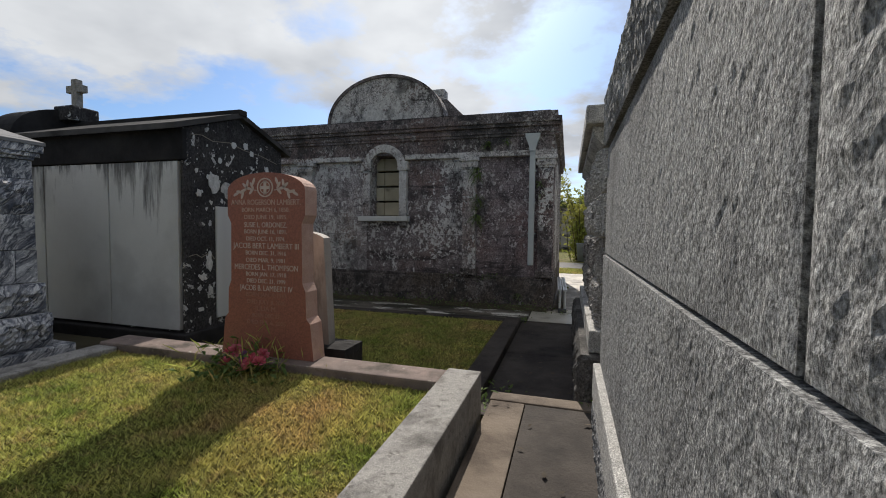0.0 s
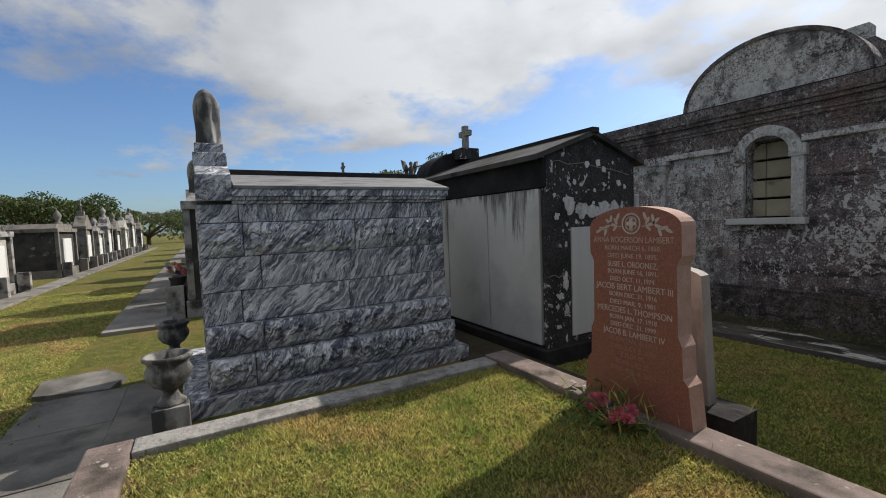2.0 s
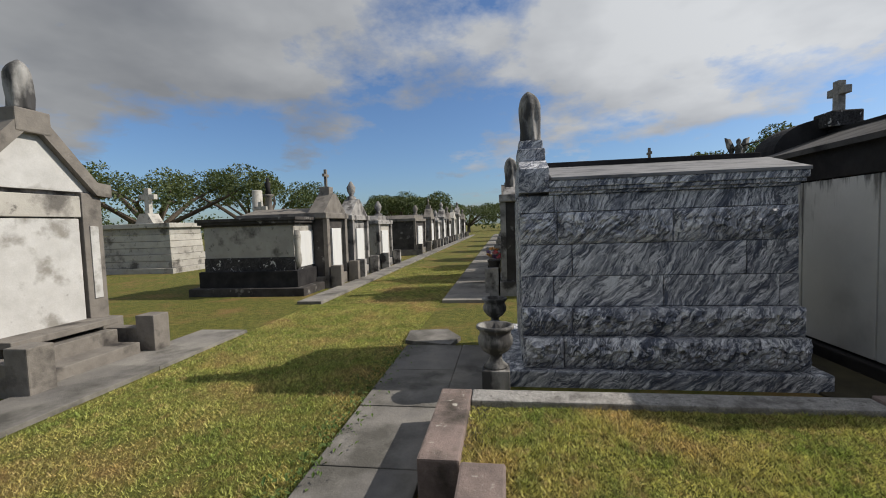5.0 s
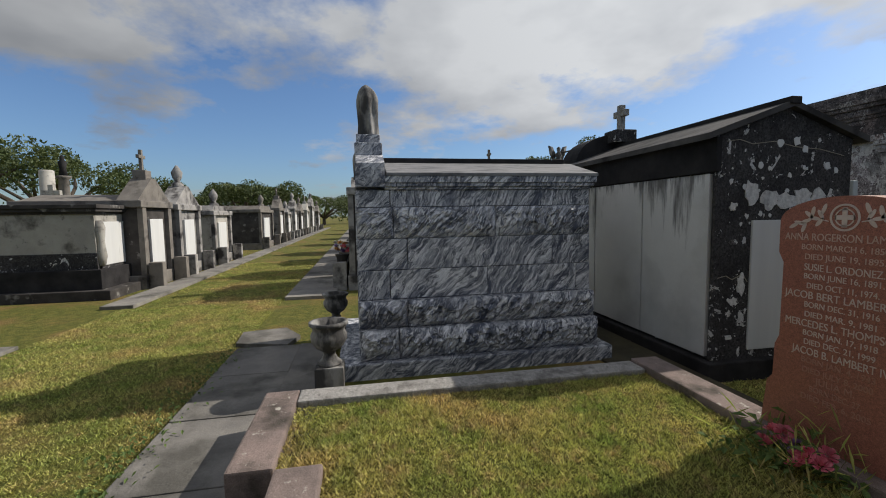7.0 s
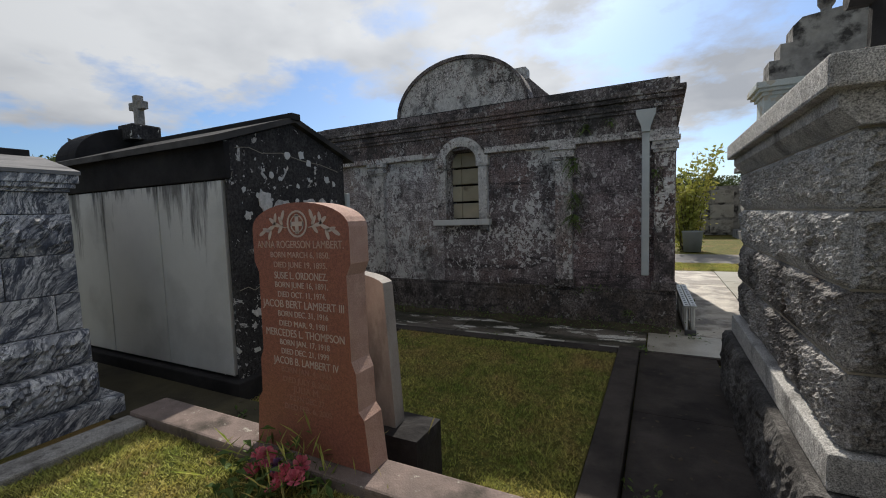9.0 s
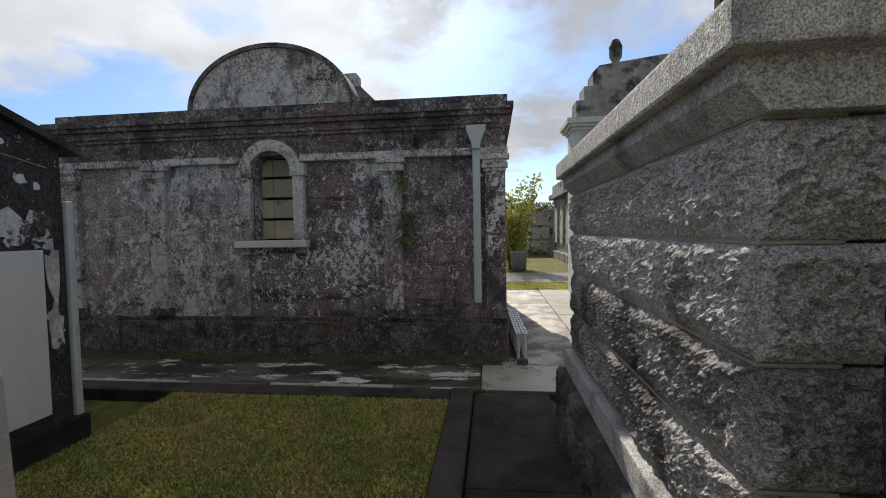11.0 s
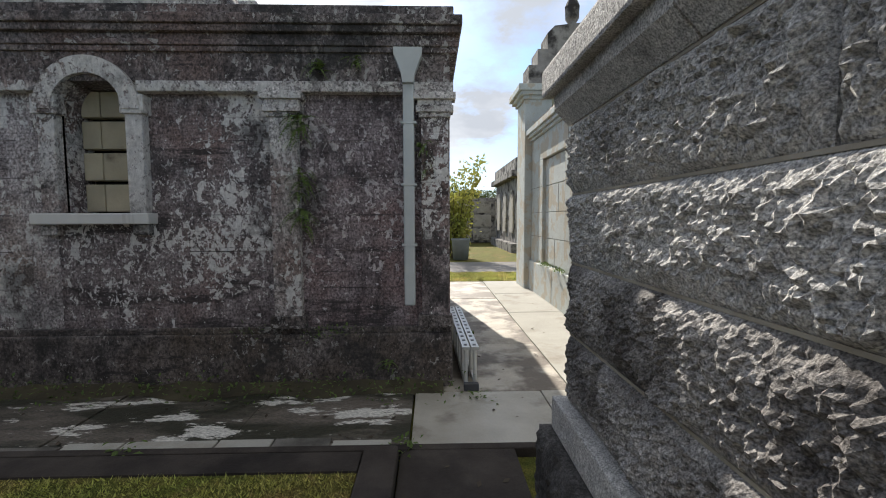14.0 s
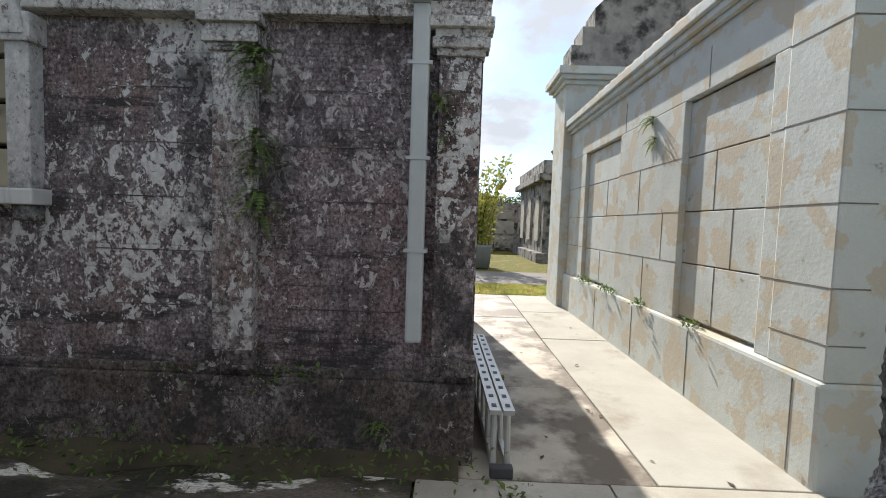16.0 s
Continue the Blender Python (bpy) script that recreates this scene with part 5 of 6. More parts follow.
# ---- white mausoleum ----
def white_mausoleum():
    w = thing("white_mausoleum", 4.0, 11.5, 0.0, "cream stucco mausoleum with recessed side panels and patched paint", "mausoleum")
    X, y0, y1, xe = 2.36, 8.05, 14.0, 7.0
    b = bmesh.new()
    box(b, X + 0.12, xe, y0 + 0.02, y1, 0.0, 3.3)
    part("core", b, "white", w)
    part("plinth", bx(X - 0.05, xe, y0 - 0.05, y1, -0.05, 0.66, 0.03), "white", w)
    for a, c in ((y0, 8.63), (9.78, 11.35), (12.8, y1)):
        part("pier", bx(X, X + 0.14, a, c, 0.66, 2.8, 0.01), "white", w)
    for z in (1.22, 1.72, 2.25):
        for a, c in ((y0 + 0.44, 8.62), (9.79, 11.34), (12.81, y1)):
            part("course_line", bx(X - 0.003, X + 0.01, a, c, z, z + 0.007), "old_trim", w)
    # ashlar joints of the corner pier, on both its faces, and upright joints in the bays
    for z in (0.88, 1.22, 1.72, 2.25, 2.78):
        part("course_line", bx(X - 0.023, X + 0.2, y0 - 0.043, y0 + 0.423, z, z + 0.008), "old_trim", w)
    for y_, za, zb, e in ((9.25, 0.7, 1.22, 0.057), (9.05, 1.23, 1.72, 0.057), (9.32, 1.73, 2.25, 0.057), (12.1, 0.7, 1.2, 0.057), (11.9, 1.73, 2.25, 0.057), (10.5, 0.7, 1.22, -0.003), (10.1, 1.23, 1.72, -0.003), (10.7, 1.73, 2.25, -0.003), (9.4, 2.82, 3.18, -0.003), (11.2, 2.82, 3.18, -0.003)):
        part("joint_line", bx(X + e, X + e + 0.01, y_, y_ + 0.008, za, zb), "old_trim", w)
    for y_, z_ in ((8.2, 0.3), (9.4, 0.3), (10.6, 0.3), (11.9, 0.3)):
        part("joint_line", bx(X - 0.054, X - 0.03, y_, y_ + 0.006, 0.02, 0.62), "old_trim", w)
    part("wall_head", bx(X, X + 0.14, y0, y1, 2.8, 3.3, 0.01), "white", w)
    part("corner_pier", bx(X - 0.02, X + 0.5, y0 - 0.04, y0 + 0.42, 0.66, 3.3, 0.012), "white", w)
    for a, c, z0, z1 in ((8.63, 9.78, 0.70, 1.22), (8.63, 9.78, 1.23, 1.72), (8.63, 9.78, 1.73, 2.25), (8.63, 9.78, 2.26, 2.78), (11.35, 12.8, 0.7, 1.2), (11.35, 12.8, 1.21, 1.72), (11.35, 12.8, 1.73, 2.25), (11.35, 12.8, 2.26, 2.78)):
        part("panel_block", bx(X + 0.06, X + 0.13, a, c, z0, z1, 0.006), "white", w)
    for e, za, zb in ((0.05, 3.3, 3.36), (0.10, 3.36, 3.43), (0.14, 3.43, 3.54)):
        part("cornice_moulding", bx(X - e, xe, y0 - e, y1, za, zb, 0.012), "white", w)
    part("parapet", bx(X + 0.02, X + 0.3, y0 + 0.05, y1, 3.54, 3.66, 0.01), "white", w)
    for i in range(22):
        y = y0 + 0.05 + i * 0.26
        bm = bmesh.new()
        rod(bm, (X + 0.1, y, 3.67), (X + 0.1, y + 0.25, 3.69), 0.06, 0.07, 8)
        part("coping_tile", bm, "tile", w)
    # taller front with a stepped pediment
    part("front_pier", bx(2.2, 2.8, 13.75, 14.6, 0.0, 4.34, 0.02), "white", w)
    for e, za, zb in ((0.05, 4.24, 4.32), (0.12, 4.32, 4.40), (0.18, 4.40, 4.54)):
        part("front_cornice", bx(2.2 - e, 7, 13.75 - e, 14.6 + e, za, zb, 0.015), "white", w)
    st = bmesh.new()
    prism(st, [(2.3, 4.54), (2.3, 5.04), (2.5, 5.04), (2.5, 5.39), (2.72, 5.39), (2.72, 5.74), (2.88, 5.9), (4.5, 6.09), (6.5, 5.74), (6.5, 4.54)], "y", 13.9, 14.5)
    part("stepped_pediment", st, "grey_tomb", w)
    part("finial", lathe(bmesh.new(), [(0.10, 5.84), (0.10, 6.09), (0.16, 6.19), (0.17, 6.44), (0.09, 6.62), (0.02, 6.66)], 3.36, 14.2, 10), "grey_tomb", w)


white_mausoleum()


# ---- folded ladder ----
def ladder():
    l = thing("stepladder", 0.47, 8.15, 0.0, "folded aluminium stepladder lying on its side against the mausoleum", "stepladder")
    a, b = Vector((0.32, 9.75, 0.40)), Vector((0.38, 8.05, 0.37))

    def board(p, e, w, h):
        bm = bmesh.new()
        v = [bm.verts.new(c + Vector((dx, 0, dz))) for c in (p, e) for dx, dz in ((0, 0), (w, 0), (w, h), (0, h))]
        for f in ((0, 1, 2, 3), (7, 6, 5, 4), (0, 4, 5, 1), (1, 5, 6, 2), (2, 6, 7, 3), (3, 7, 4, 0)):
            bm.faces.new([v[k] for k in f])
        return bm
    for off in (0.0, 0.085):
        o = Vector((off, 0, 0))
        part("rail", board(a + o, b + o, 0.07, 0.03), "alu", l)
        part("rail", board(a + o + Vector((0.02, 0, -0.37)), b + o + Vector((0.02, 0, -0.345)), 0.03, 0.06), "alu", l)
        for i in range(6):
            p = a.lerp(b, (i + 0.8) / 6) + o
            rung = bmesh.new()
            rod(rung, p + Vector((0.035, 0, 0.0)), p + Vector((0.035, -0.05, -0.34)), 0.02, 0.02, 10)
            part("rung", rung, "alu", l)
        for i in range(12):
            p = a.lerp(b, (i + 0.5) / 12) + o
            part("slot", board(p + Vector((0.02, -0.022, 0.031)), p + Vector((0.02, 0.022, 0.031)), 0.03, 0.002), "plastic", l)
    part("spreader", bx(0.36, 0.56, 8.75, 8.79, 0.33, 0.36, 0.006), "moss", l, "green plastic spreader hinge")
    part("foot", bx(0.39, 0.53, 7.99, 8.05, 0.0, 0.07, 0.01), "plastic", l, "black plastic foot")


ladder()


# ---- left gabled tomb with steps ----
def gabled_tomb():
    g = thing("gabled_tomb", -4.3, -5.9, 0.13, "white marble fronted tomb with brown-grey gable trim and worn steps", "tomb")
    yf, x0, x1 = -5.2, -5.15, -3.45
    part("body", bx(x0, x1, yf - 2.4, yf - 0.1, 0.1, 2.42, 0.01), "grey_tomb", g)
    part("front_slab", bx(x0 + 0.32, x1 - 0.32, yf - 0.1, yf - 0.02, 0.62, 2.0, 0.01), "old_slab", g, "white marble front slab")
    for x in (x0, x1 - 0.28):
        p = part("pilaster", bx(x, x + 0.28, yf - 0.14, yf, 0.6, 2.35, 0.012), "old_trim", g)
        part("pilaster_inset", bx(x + 0.08, x + 0.2, yf, yf + 0.015, 0.9, 1.9, 0.005), "old_slab", p)
    part("base", bx(x0 - 0.1, x1 + 0.1, yf - 0.2, yf + 0.12, 0.1, 0.6, 0.015), "old_trim", g)
    part("name_band", bx(x0 + 0.3, x1 - 0.3, yf - 0.1, yf + 0.0, 2.02, 2.3, 0.01), "pale_tomb", g)
    cx = (x0 + x1) / 2
    part("gable", prism(bmesh.new(), [(x0 + 0.1, 2.36), (x1 - 0.1, 2.36), (cx + 0.1, 3.1), (cx - 0.1, 3.1)], "y", yf - 0.14, yf - 0.03), "old_slab", g)
    r = bmesh.new()
    for s in (-1, 1):
        e = cx + s * (x1 - x0) / 2 + s * 0.12
        prism(r, [(e, 2.30), (e, 2.48), (e - s * 0.2, 2.5), (cx + s * 0.15, 3.2), (cx + s * 0.08, 3.05), (e - s * 0.22, 2.32)], "y", yf - 2.5, yf + 0.06)
    part("gable_trim", r, "old_trim", g)
    part("apex_block", bx(cx - 0.2, cx + 0.2, yf - 0.25, yf + 0.07, 3.02, 3.3, 0.02), "old_trim", g)
    st = bmesh.new()
    for k, (y, z) in enumerate(((yf + 0.75, 0.32), (yf + 0.42, 0.5))):
        box(st, x0 + 0.3, x1 - 0.3, yf + 0.1, y, 0.1, z, 0.012)
    part("steps", st, "old_trim", g)
    part("bench_slab", bx(x0 + 0.2, x1 - 0.2, yf - 0.05, yf + 0.35, 0.56, 0.64, 0.012), "old_trim", g)
    for x in (x0 - 0.05, x1 - 0.2):
        part("end_post", bx(x, x + 0.27, yf + 0.62, yf + 0.9, 0.1, 0.66, 0.015), "old_trim", g)
        part("side_wall", bx(x + 0.04, x + 0.23, yf + 0.1, yf + 0.62, 0.1, 0.48, 0.012), "old_trim", g)
    statue(cx, yf - 0.1, 3.3, 0.6, "statue", 180, "dark weathered stone statue of a robed figure", "marble_old")


gabled_tomb()


# ---- the row across the aisle ----
def sarcophagus_tomb():
    t = thing("sarcophagus_tomb", -10.4, -6.0, 0.13, "pale tomb with black stained base, dark cornice and carved scrolls", "tomb")
    x0, x1, y0, y1 = -11.05, -9.8, -7.2, -4.75
    part("body", bx(x0, x1, y0, y1, 0.5, 1.9, 0.01), "pale_tomb", t)
    part("stained_foot", bx(x0 - 0.015, x1 + 0.015, y0 - 0.015, y1 + 0.015, 0.72, 1.08, 0.01), "black", t, "black mould on the lower wall")
    part("base", bx(x0 - 0.12, x1 + 0.12, y0 - 0.12, y1 + 0.12, 0.32, 0.74, 0.02), "black_plain", t)
    part("step", bx(x0 - 0.35, x1 + 0.3, y0 - 0.3, y1 + 0.35, 0.1, 0.33, 0.02), "dark_tomb", t)
    c = bmesh.new()
    for e, a, b in ((0.04, 1.88, 1.93), (0.1, 1.93, 2.0), (0.14, 2.0, 2.08)):
        box(c, x0 - e, x1 + e, y0 - e, y1 + e, a, b, 0.01)
    part("cornice", c, "dark_tomb", t)
    part("front_panel", bx(x0 + 0.22, x1 - 0.22, y1, y1 + 0.03, 0.8, 1.72, 0.008), "panel", t)
    for x in (x0 + 0.1, x1 - 0.1):
        part("scroll", lathe(bmesh.new(), [(0.06, 0.8), (0.10, 1.0), (0.07, 1.3), (0.10, 1.6), (0.06, 1.75)], x, y1 + 0.04, 10), "pale_tomb", t, smooth=True)


sarcophagus_tomb()


def row_tomb(x0, w, d, h, yf, face, body, trim, finial="urn", gable=True):
    """A gabled aisle tomb; face +1 looks to +y, -1 to -y."""
    t = thing("aisle_tomb", x0 + w / 2, yf, 0.13, f"{'dark' if body == 'dark_tomb' else 'pale' if body == 'pale_tomb' else 'grey'} stucco aisle tomb with {'a gable front' if gable else 'a flat cornice'} and {finial} on top", "tomb", "tombs along the aisle")
    yb = yf - face * d
    a, b = min(yf, yb), max(yf, yb)
    part("body", bx(x0, x0 + w, a, b, 0.1, h * 0.74, 0.01), body, t)
    part("base", bx(x0 - 0.12, x0 + w + 0.12, a - 0.12, b + 0.12, 0.05, 0.45, 0.02), trim, t)
    part("cornice", bx(x0 - 0.12, x0 + w + 0.12, a - 0.1, b + 0.12, h * 0.74, h * 0.74 + 0.16, 0.02), trim, t)
    y0, y1 = (yf, yf + 0.06) if face > 0 else (yf - 0.06, yf)
    part("closure_slab", bx(x0 + w * 0.27, x0 + w * 0.73, y0, y1, 0.5, h * 0.64, 0.01), "panel", t)
    for x in (x0 - 0.03, x0 + w - 0.15):
        part("pilaster", bx(x, x + 0.18, y0 - 0.02, y1 + 0.04, 0.45, h * 0.74, 0.01), trim, t)
    cx = x0 + w / 2
    g = bmesh.new()
    if gable:
        prism(g, [(x0 - 0.1, h * 0.74 + 0.162), (x0 + w + 0.1, h * 0.74 + 0.162), (cx + 0.1, h), (cx - 0.1, h)], "y", *((b - 0.4, b + 0.05) if face > 0 else (a - 0.05, a + 0.4)))
        low = h * 0.74 + 0.162
        prism(g, [(x0 - 0.02, low), (x0 + w + 0.02, low), (cx, low + (h - low) * 0.3)], "y", *((a, b - 0.402) if face > 0 else (a + 0.402, b)))
    else:
        prism(g, [(x0 + 0.1, h * 0.74 + 0.162), (x0 + w - 0.1, h * 0.74 + 0.162), (x0 + w - 0.35, h * 0.74 + 0.35), (x0 + 0.35, h * 0.74 + 0.35)], "y", a, b)
    part("roof", g, trim, t)
    zt = h if gable else h * 0.74 + 0.35
    yt = yf - face * 0.2
    if finial == "statue":
        statue(cx, yt, zt, 0.75)
    elif finial == "cross":
        part("finial_base", bx(cx - 0.15, cx + 0.15, yt - 0.15, yt + 0.15, zt - 0.1, zt + 0.2, 0.02), trim, t)
        part("cross", cross_shape(bmesh.new(), cx, yt, zt + 0.2, 0.5, 0.16, 0.08), trim, t)
    else:
        part("finial", lathe(bmesh.new(), [(0.16, zt - 0.1), (0.16, zt + 0.06), (0.07, zt + 0.14), (0.13, zt + 0.26), (0.15, zt + 0.4), (0.08, zt + 0.52), (0.03, zt + 0.6)], cx, yt, 12), trim, t, smooth=True)
    for x in (x0 - 0.05, x0 + w - 0.15):
        part("step_post", bx(x, x + 0.2, min(yf + face * 0.15, yf + face * 0.45), max(yf + face * 0.15, yf + face * 0.45), 0.1, 0.75, 0.02), trim, t)
    return t


for x0, w, d, h, body, trim, fin, gab in ((-12.3, 1.45, 2.4, 2.75, "dark_tomb", "old_trim", "cross", True), (-14.4, 1.55, 2.2, 2.7, "grey_tomb", "grey_tomb", "urn", True), (-17.6, 1.9, 2.2, 2.5, "pale_tomb", "grey_tomb", "urn", False),
                                          (-25.6, 3.0, 3.6, 2.7, "dark_tomb", "old_trim", "urn", False), (-29.3, 1.6, 2.4, 2.9, "grey_tomb", "old_trim", "cross", True), (-32.3, 1.6, 2.4, 2.6, "pale_tomb", "grey_tomb", "urn", False),
                                          (-35.5, 1.7, 2.4, 3.0, "pale_tomb", "grey_tomb", "urn", True), (-39.0, 1.8, 2.4, 2.8, "dark_tomb", "old_trim", "urn", True), (-43.0, 1.8, 2.4, 3.0, "pale_tomb", "pale_tomb", "cross", True),
                                          (-48.0, 2.4, 2.6, 3.6, "pale_tomb", "grey_tomb", "urn", True), (-54.0, 2.0, 2.6, 3.0, "grey_tomb", "old_trim", "urn", True)):
    row_tomb(x0, w, d, h, -4.4, 1, body, trim, fin, gab)
for x0, w, d, h, body, trim, fin, gab in ((-11.2, 1.8, 2.2, 3.0, "dark_tomb", "grey_tomb", "statue", False), (-13.8, 1.7, 2.2, 2.9, "dark_tomb", "old_trim", "urn", True), (-17.0, 1.8, 2.4, 2.6, "grey_tomb", "grey_tomb", "urn", False), (-20.5, 1.8, 2.4, 2.8, "pale_tomb", "grey_tomb", "cross", True),
                                          (-26.0, 1.8, 2.4, 2.7, "grey_tomb", "old_trim", "urn", True), (-32.0, 2.0, 2.4, 2.6, "pale_tomb", "grey_tomb", "urn", False), (-40.0, 2.0, 2.4, 2.8, "grey_tomb", "grey_tomb", "urn", True), (-50.0, 2.0, 2.4, 2.8, "pale_tomb", "grey_tomb", "urn", True)):
    row_tomb(x0, w, d, h, 0.45, -1, body, trim, fin, gab)


def box_tomb(x0, x1, y0, y1, h, cross_h, label):
    t = thing("box_tomb", (x0 + x1) / 2, (y0 + y1) / 2, 0.13, label, "tomb")
    n = 6
    for k in range(n):
        z0, z1 = 0.35 + (h - 0.55) * k / n, 0.35 + (h - 0.55) * (k + 1) / n
        e = 0.10 * (1 - k / n) + (0.08 if k < 2 else 0)
        part("course", bx(x0 - e, x1 + e, y0 - e, y1 + e, z0 + 0.006, z1 - 0.006, 0.015), "pale_tomb", t)
    part("base", bx(x0 - 0.35, x1 + 0.35, y0 - 0.35, y1 + 0.35, 0.05, 0.35, 0.02), "pale_tomb", t)
    part("cap", bx(x0 - 0.15, x1 + 0.15, y0 - 0.15, y1 + 0.15, h - 0.2, h, 0.03), "pale_tomb", t)
    cx, cy = (x0 + x1) / 2, (y0 + y1) / 2
    bm = bmesh.new()
    prism(bm, [(cy - 0.45, h), (cy + 0.45, h), (cy + 0.2, h + 0.45), (cy - 0.2, h + 0.45)], "x", cx - 0.3, cx + 0.3)
    part("cross_base", bm, "pale_tomb", t)
    part("cross", cross_shape(bmesh.new(), cx, cy, h + 0.45, cross_h, 0.38, 0.22, "y"), "pale_tomb", t)


box_tomb(-17.4, -15.6, -16.6, -13.2, 2.2, 1.1, "large cream stone block tomb with a cross on top")
box_tomb(-24.5, -22.3, -15.0, -12.6, 1.9, 1.1, "far cream stone block tomb with a cross on top")
box_tomb(-16.5, -14.0, -20.5, -17.5, 2.0, 0.9, "cream stone block tomb beyond the gabled tomb")
col = thing("memorial_column", -27.5, -16.5, 0.1, "pale broken memorial column", "column")
part("shaft", lathe(bmesh.new(), [(0.55, 0.1), (0.55, 1.6), (0.36, 1.7), (0.34, 4.5), (0.30, 4.55)], -27.5, -16.5, 16), "pale_tomb", col, smooth=True)
col = thing("memorial_column", -26.0, -14.8, 0.1, "dark memorial column with a small statue on top", "column")
part("shaft", lathe(bmesh.new(), [(0.5, 0.1), (0.5, 1.6), (0.26, 1.7), (0.22, 3.9), (0.34, 4.0), (0.34, 4.1)], -26.0, -14.8, 14), "old_trim", col, smooth=True)
part("figure", lathe(bmesh.new(), [(0.2, 4.1), (0.14, 4.5), (0.2, 4.8), (0.1, 4.95), (0.11, 5.1), (0.02, 5.2)], -26.0, -14.8, 10), "black_plain", col, smooth=True)

row_tomb(-15.6, 2.2, 2.0, 4.0, 5.35, 1, "grey_tomb", "old_trim", "cross", False)


def angel():
    bm = bmesh.new()
    lathe(bm, [(0.16, 3.35), (0.13, 3.6), (0.09, 3.75), (0.12, 3.88), (0.05, 3.97), (0.07, 4.03), (0.07, 4.1), (0.02, 4.15)], -14.5, 7.8, 12)
    for s in (-1, 1):
        prism(bm, [(7.8 + s * 0.05, 3.85), (7.8 + s * 0.2, 4.15), (7.8 + s * 0.36, 4.2), (7.8 + s * 0.30, 3.9), (7.8 + s * 0.16, 3.6)], "x", -14.62, -14.57)
    rod(bm, (-14.5, 7.8, 3.9), (-14.3, 8.3, 4.02), 0.035, 0.025, 6)
    ob = part("angel_statue", bm, "marble_old", None, "", True)
    tagged(ob, "dark weathered stone angel with raised wings and arm", "statue")


angel()
t_ = thing("box_pedestal", -14.5, 7.8, 0.13, "grey stone pedestal under the angel", "pedestal")
part("shaft", bx(-14.8, -14.2, 7.5, 8.1, 0.1, 3.35, 0.02), "grey_tomb", t_)

# ---- beyond the white walk ----
def far_vaults():
    v = thing("wall_vaults", 2.5, 33.0, 0.0, "low grey wall of burial vaults in stacked square niches", "wall vaults")
    part("frame", bx(-3.0, 9.0, 32.6, 34.0, 0.0, 3.0, 0.02), "grey_tomb", v)
    for i in range(8):
        for j in range(3):
            x, z = -2.9 + i * 1.45, 0.15 + j * 0.92
            part("niche_slab", bx(x, x + 1.2, 32.55, 32.62, z, z + 0.78, 0.01), "pale_tomb", v)


far_vaults()


def grey_mausoleum():
    g = thing("grey_stone_mausoleum", 7.3, 27.0, 0.0, "grey stone mausoleum with a balustraded roof and arched side niches", "mausoleum")
    part("body", bx(4.2, 10.0, 24.5, 31.0, 0.3, 3.6, 0.03), "grey_tomb", g)
    part("base", bx(3.9, 10.3, 24.2, 31.3, -0.1, 0.4, 0.03), "grey_tomb", g)
    part("cornice", bx(3.9, 10.3, 24.2, 31.3, 3.6, 3.9, 0.03), "grey_tomb", g)
    part("parapet", bx(4.1, 10.0, 24.4, 31.0, 3.9, 4.5, 0.03), "grey_tomb", g)
    for y in (25.6, 27.6, 29.6):
        pts = [(y - 0.45, 0.9), (y + 0.45, 0.9)] + arc(y, 2.6, 0.45, 0, 180, 12)
        part("arched_niche", prism(bmesh.new(), pts, "x", 4.12, 4.2), "pale_tomb", g)
    part("ornament", lathe(bmesh.new(), [(0.3, 4.5), (0.15, 4.7), (0.35, 5.0), (0.1, 5.3)], 4.9, 25.2, 10), "old_trim", g)


grey_mausoleum()


def leaves(n, centres, radii, size, seed):
    rng = np.random.default_rng(seed)
    c = np.array(centres); r = np.array(radii)
    k = rng.choice(len(c), n, p=r ** 2 / (r ** 2).sum())
    d = rng.normal(size=(n, 3)); d /= np.linalg.norm(d, axis=1)[:, None]
    p = c[k] + d * (r[k] * rng.uniform(0.35, 1.0, n) ** 0.5)[:, None] * np.array((1, 1, 0.7))
    u = rng.normal(size=(n, 3)); u /= np.linalg.norm(u, axis=1)[:, None]
    v = np.cross(u, rng.normal(size=(n, 3))); v /= np.linalg.norm(v, axis=1)[:, None]
    s = size * rng.uniform(0.6, 1.4, n)[:, None]
    quad = np.stack([p - u * s, p - v * s * 0.5, p + u * s, p + v * s * 0.5], 1).reshape(-1, 3)
    return quad, np.arange(4 * n).reshape(-1, 4)


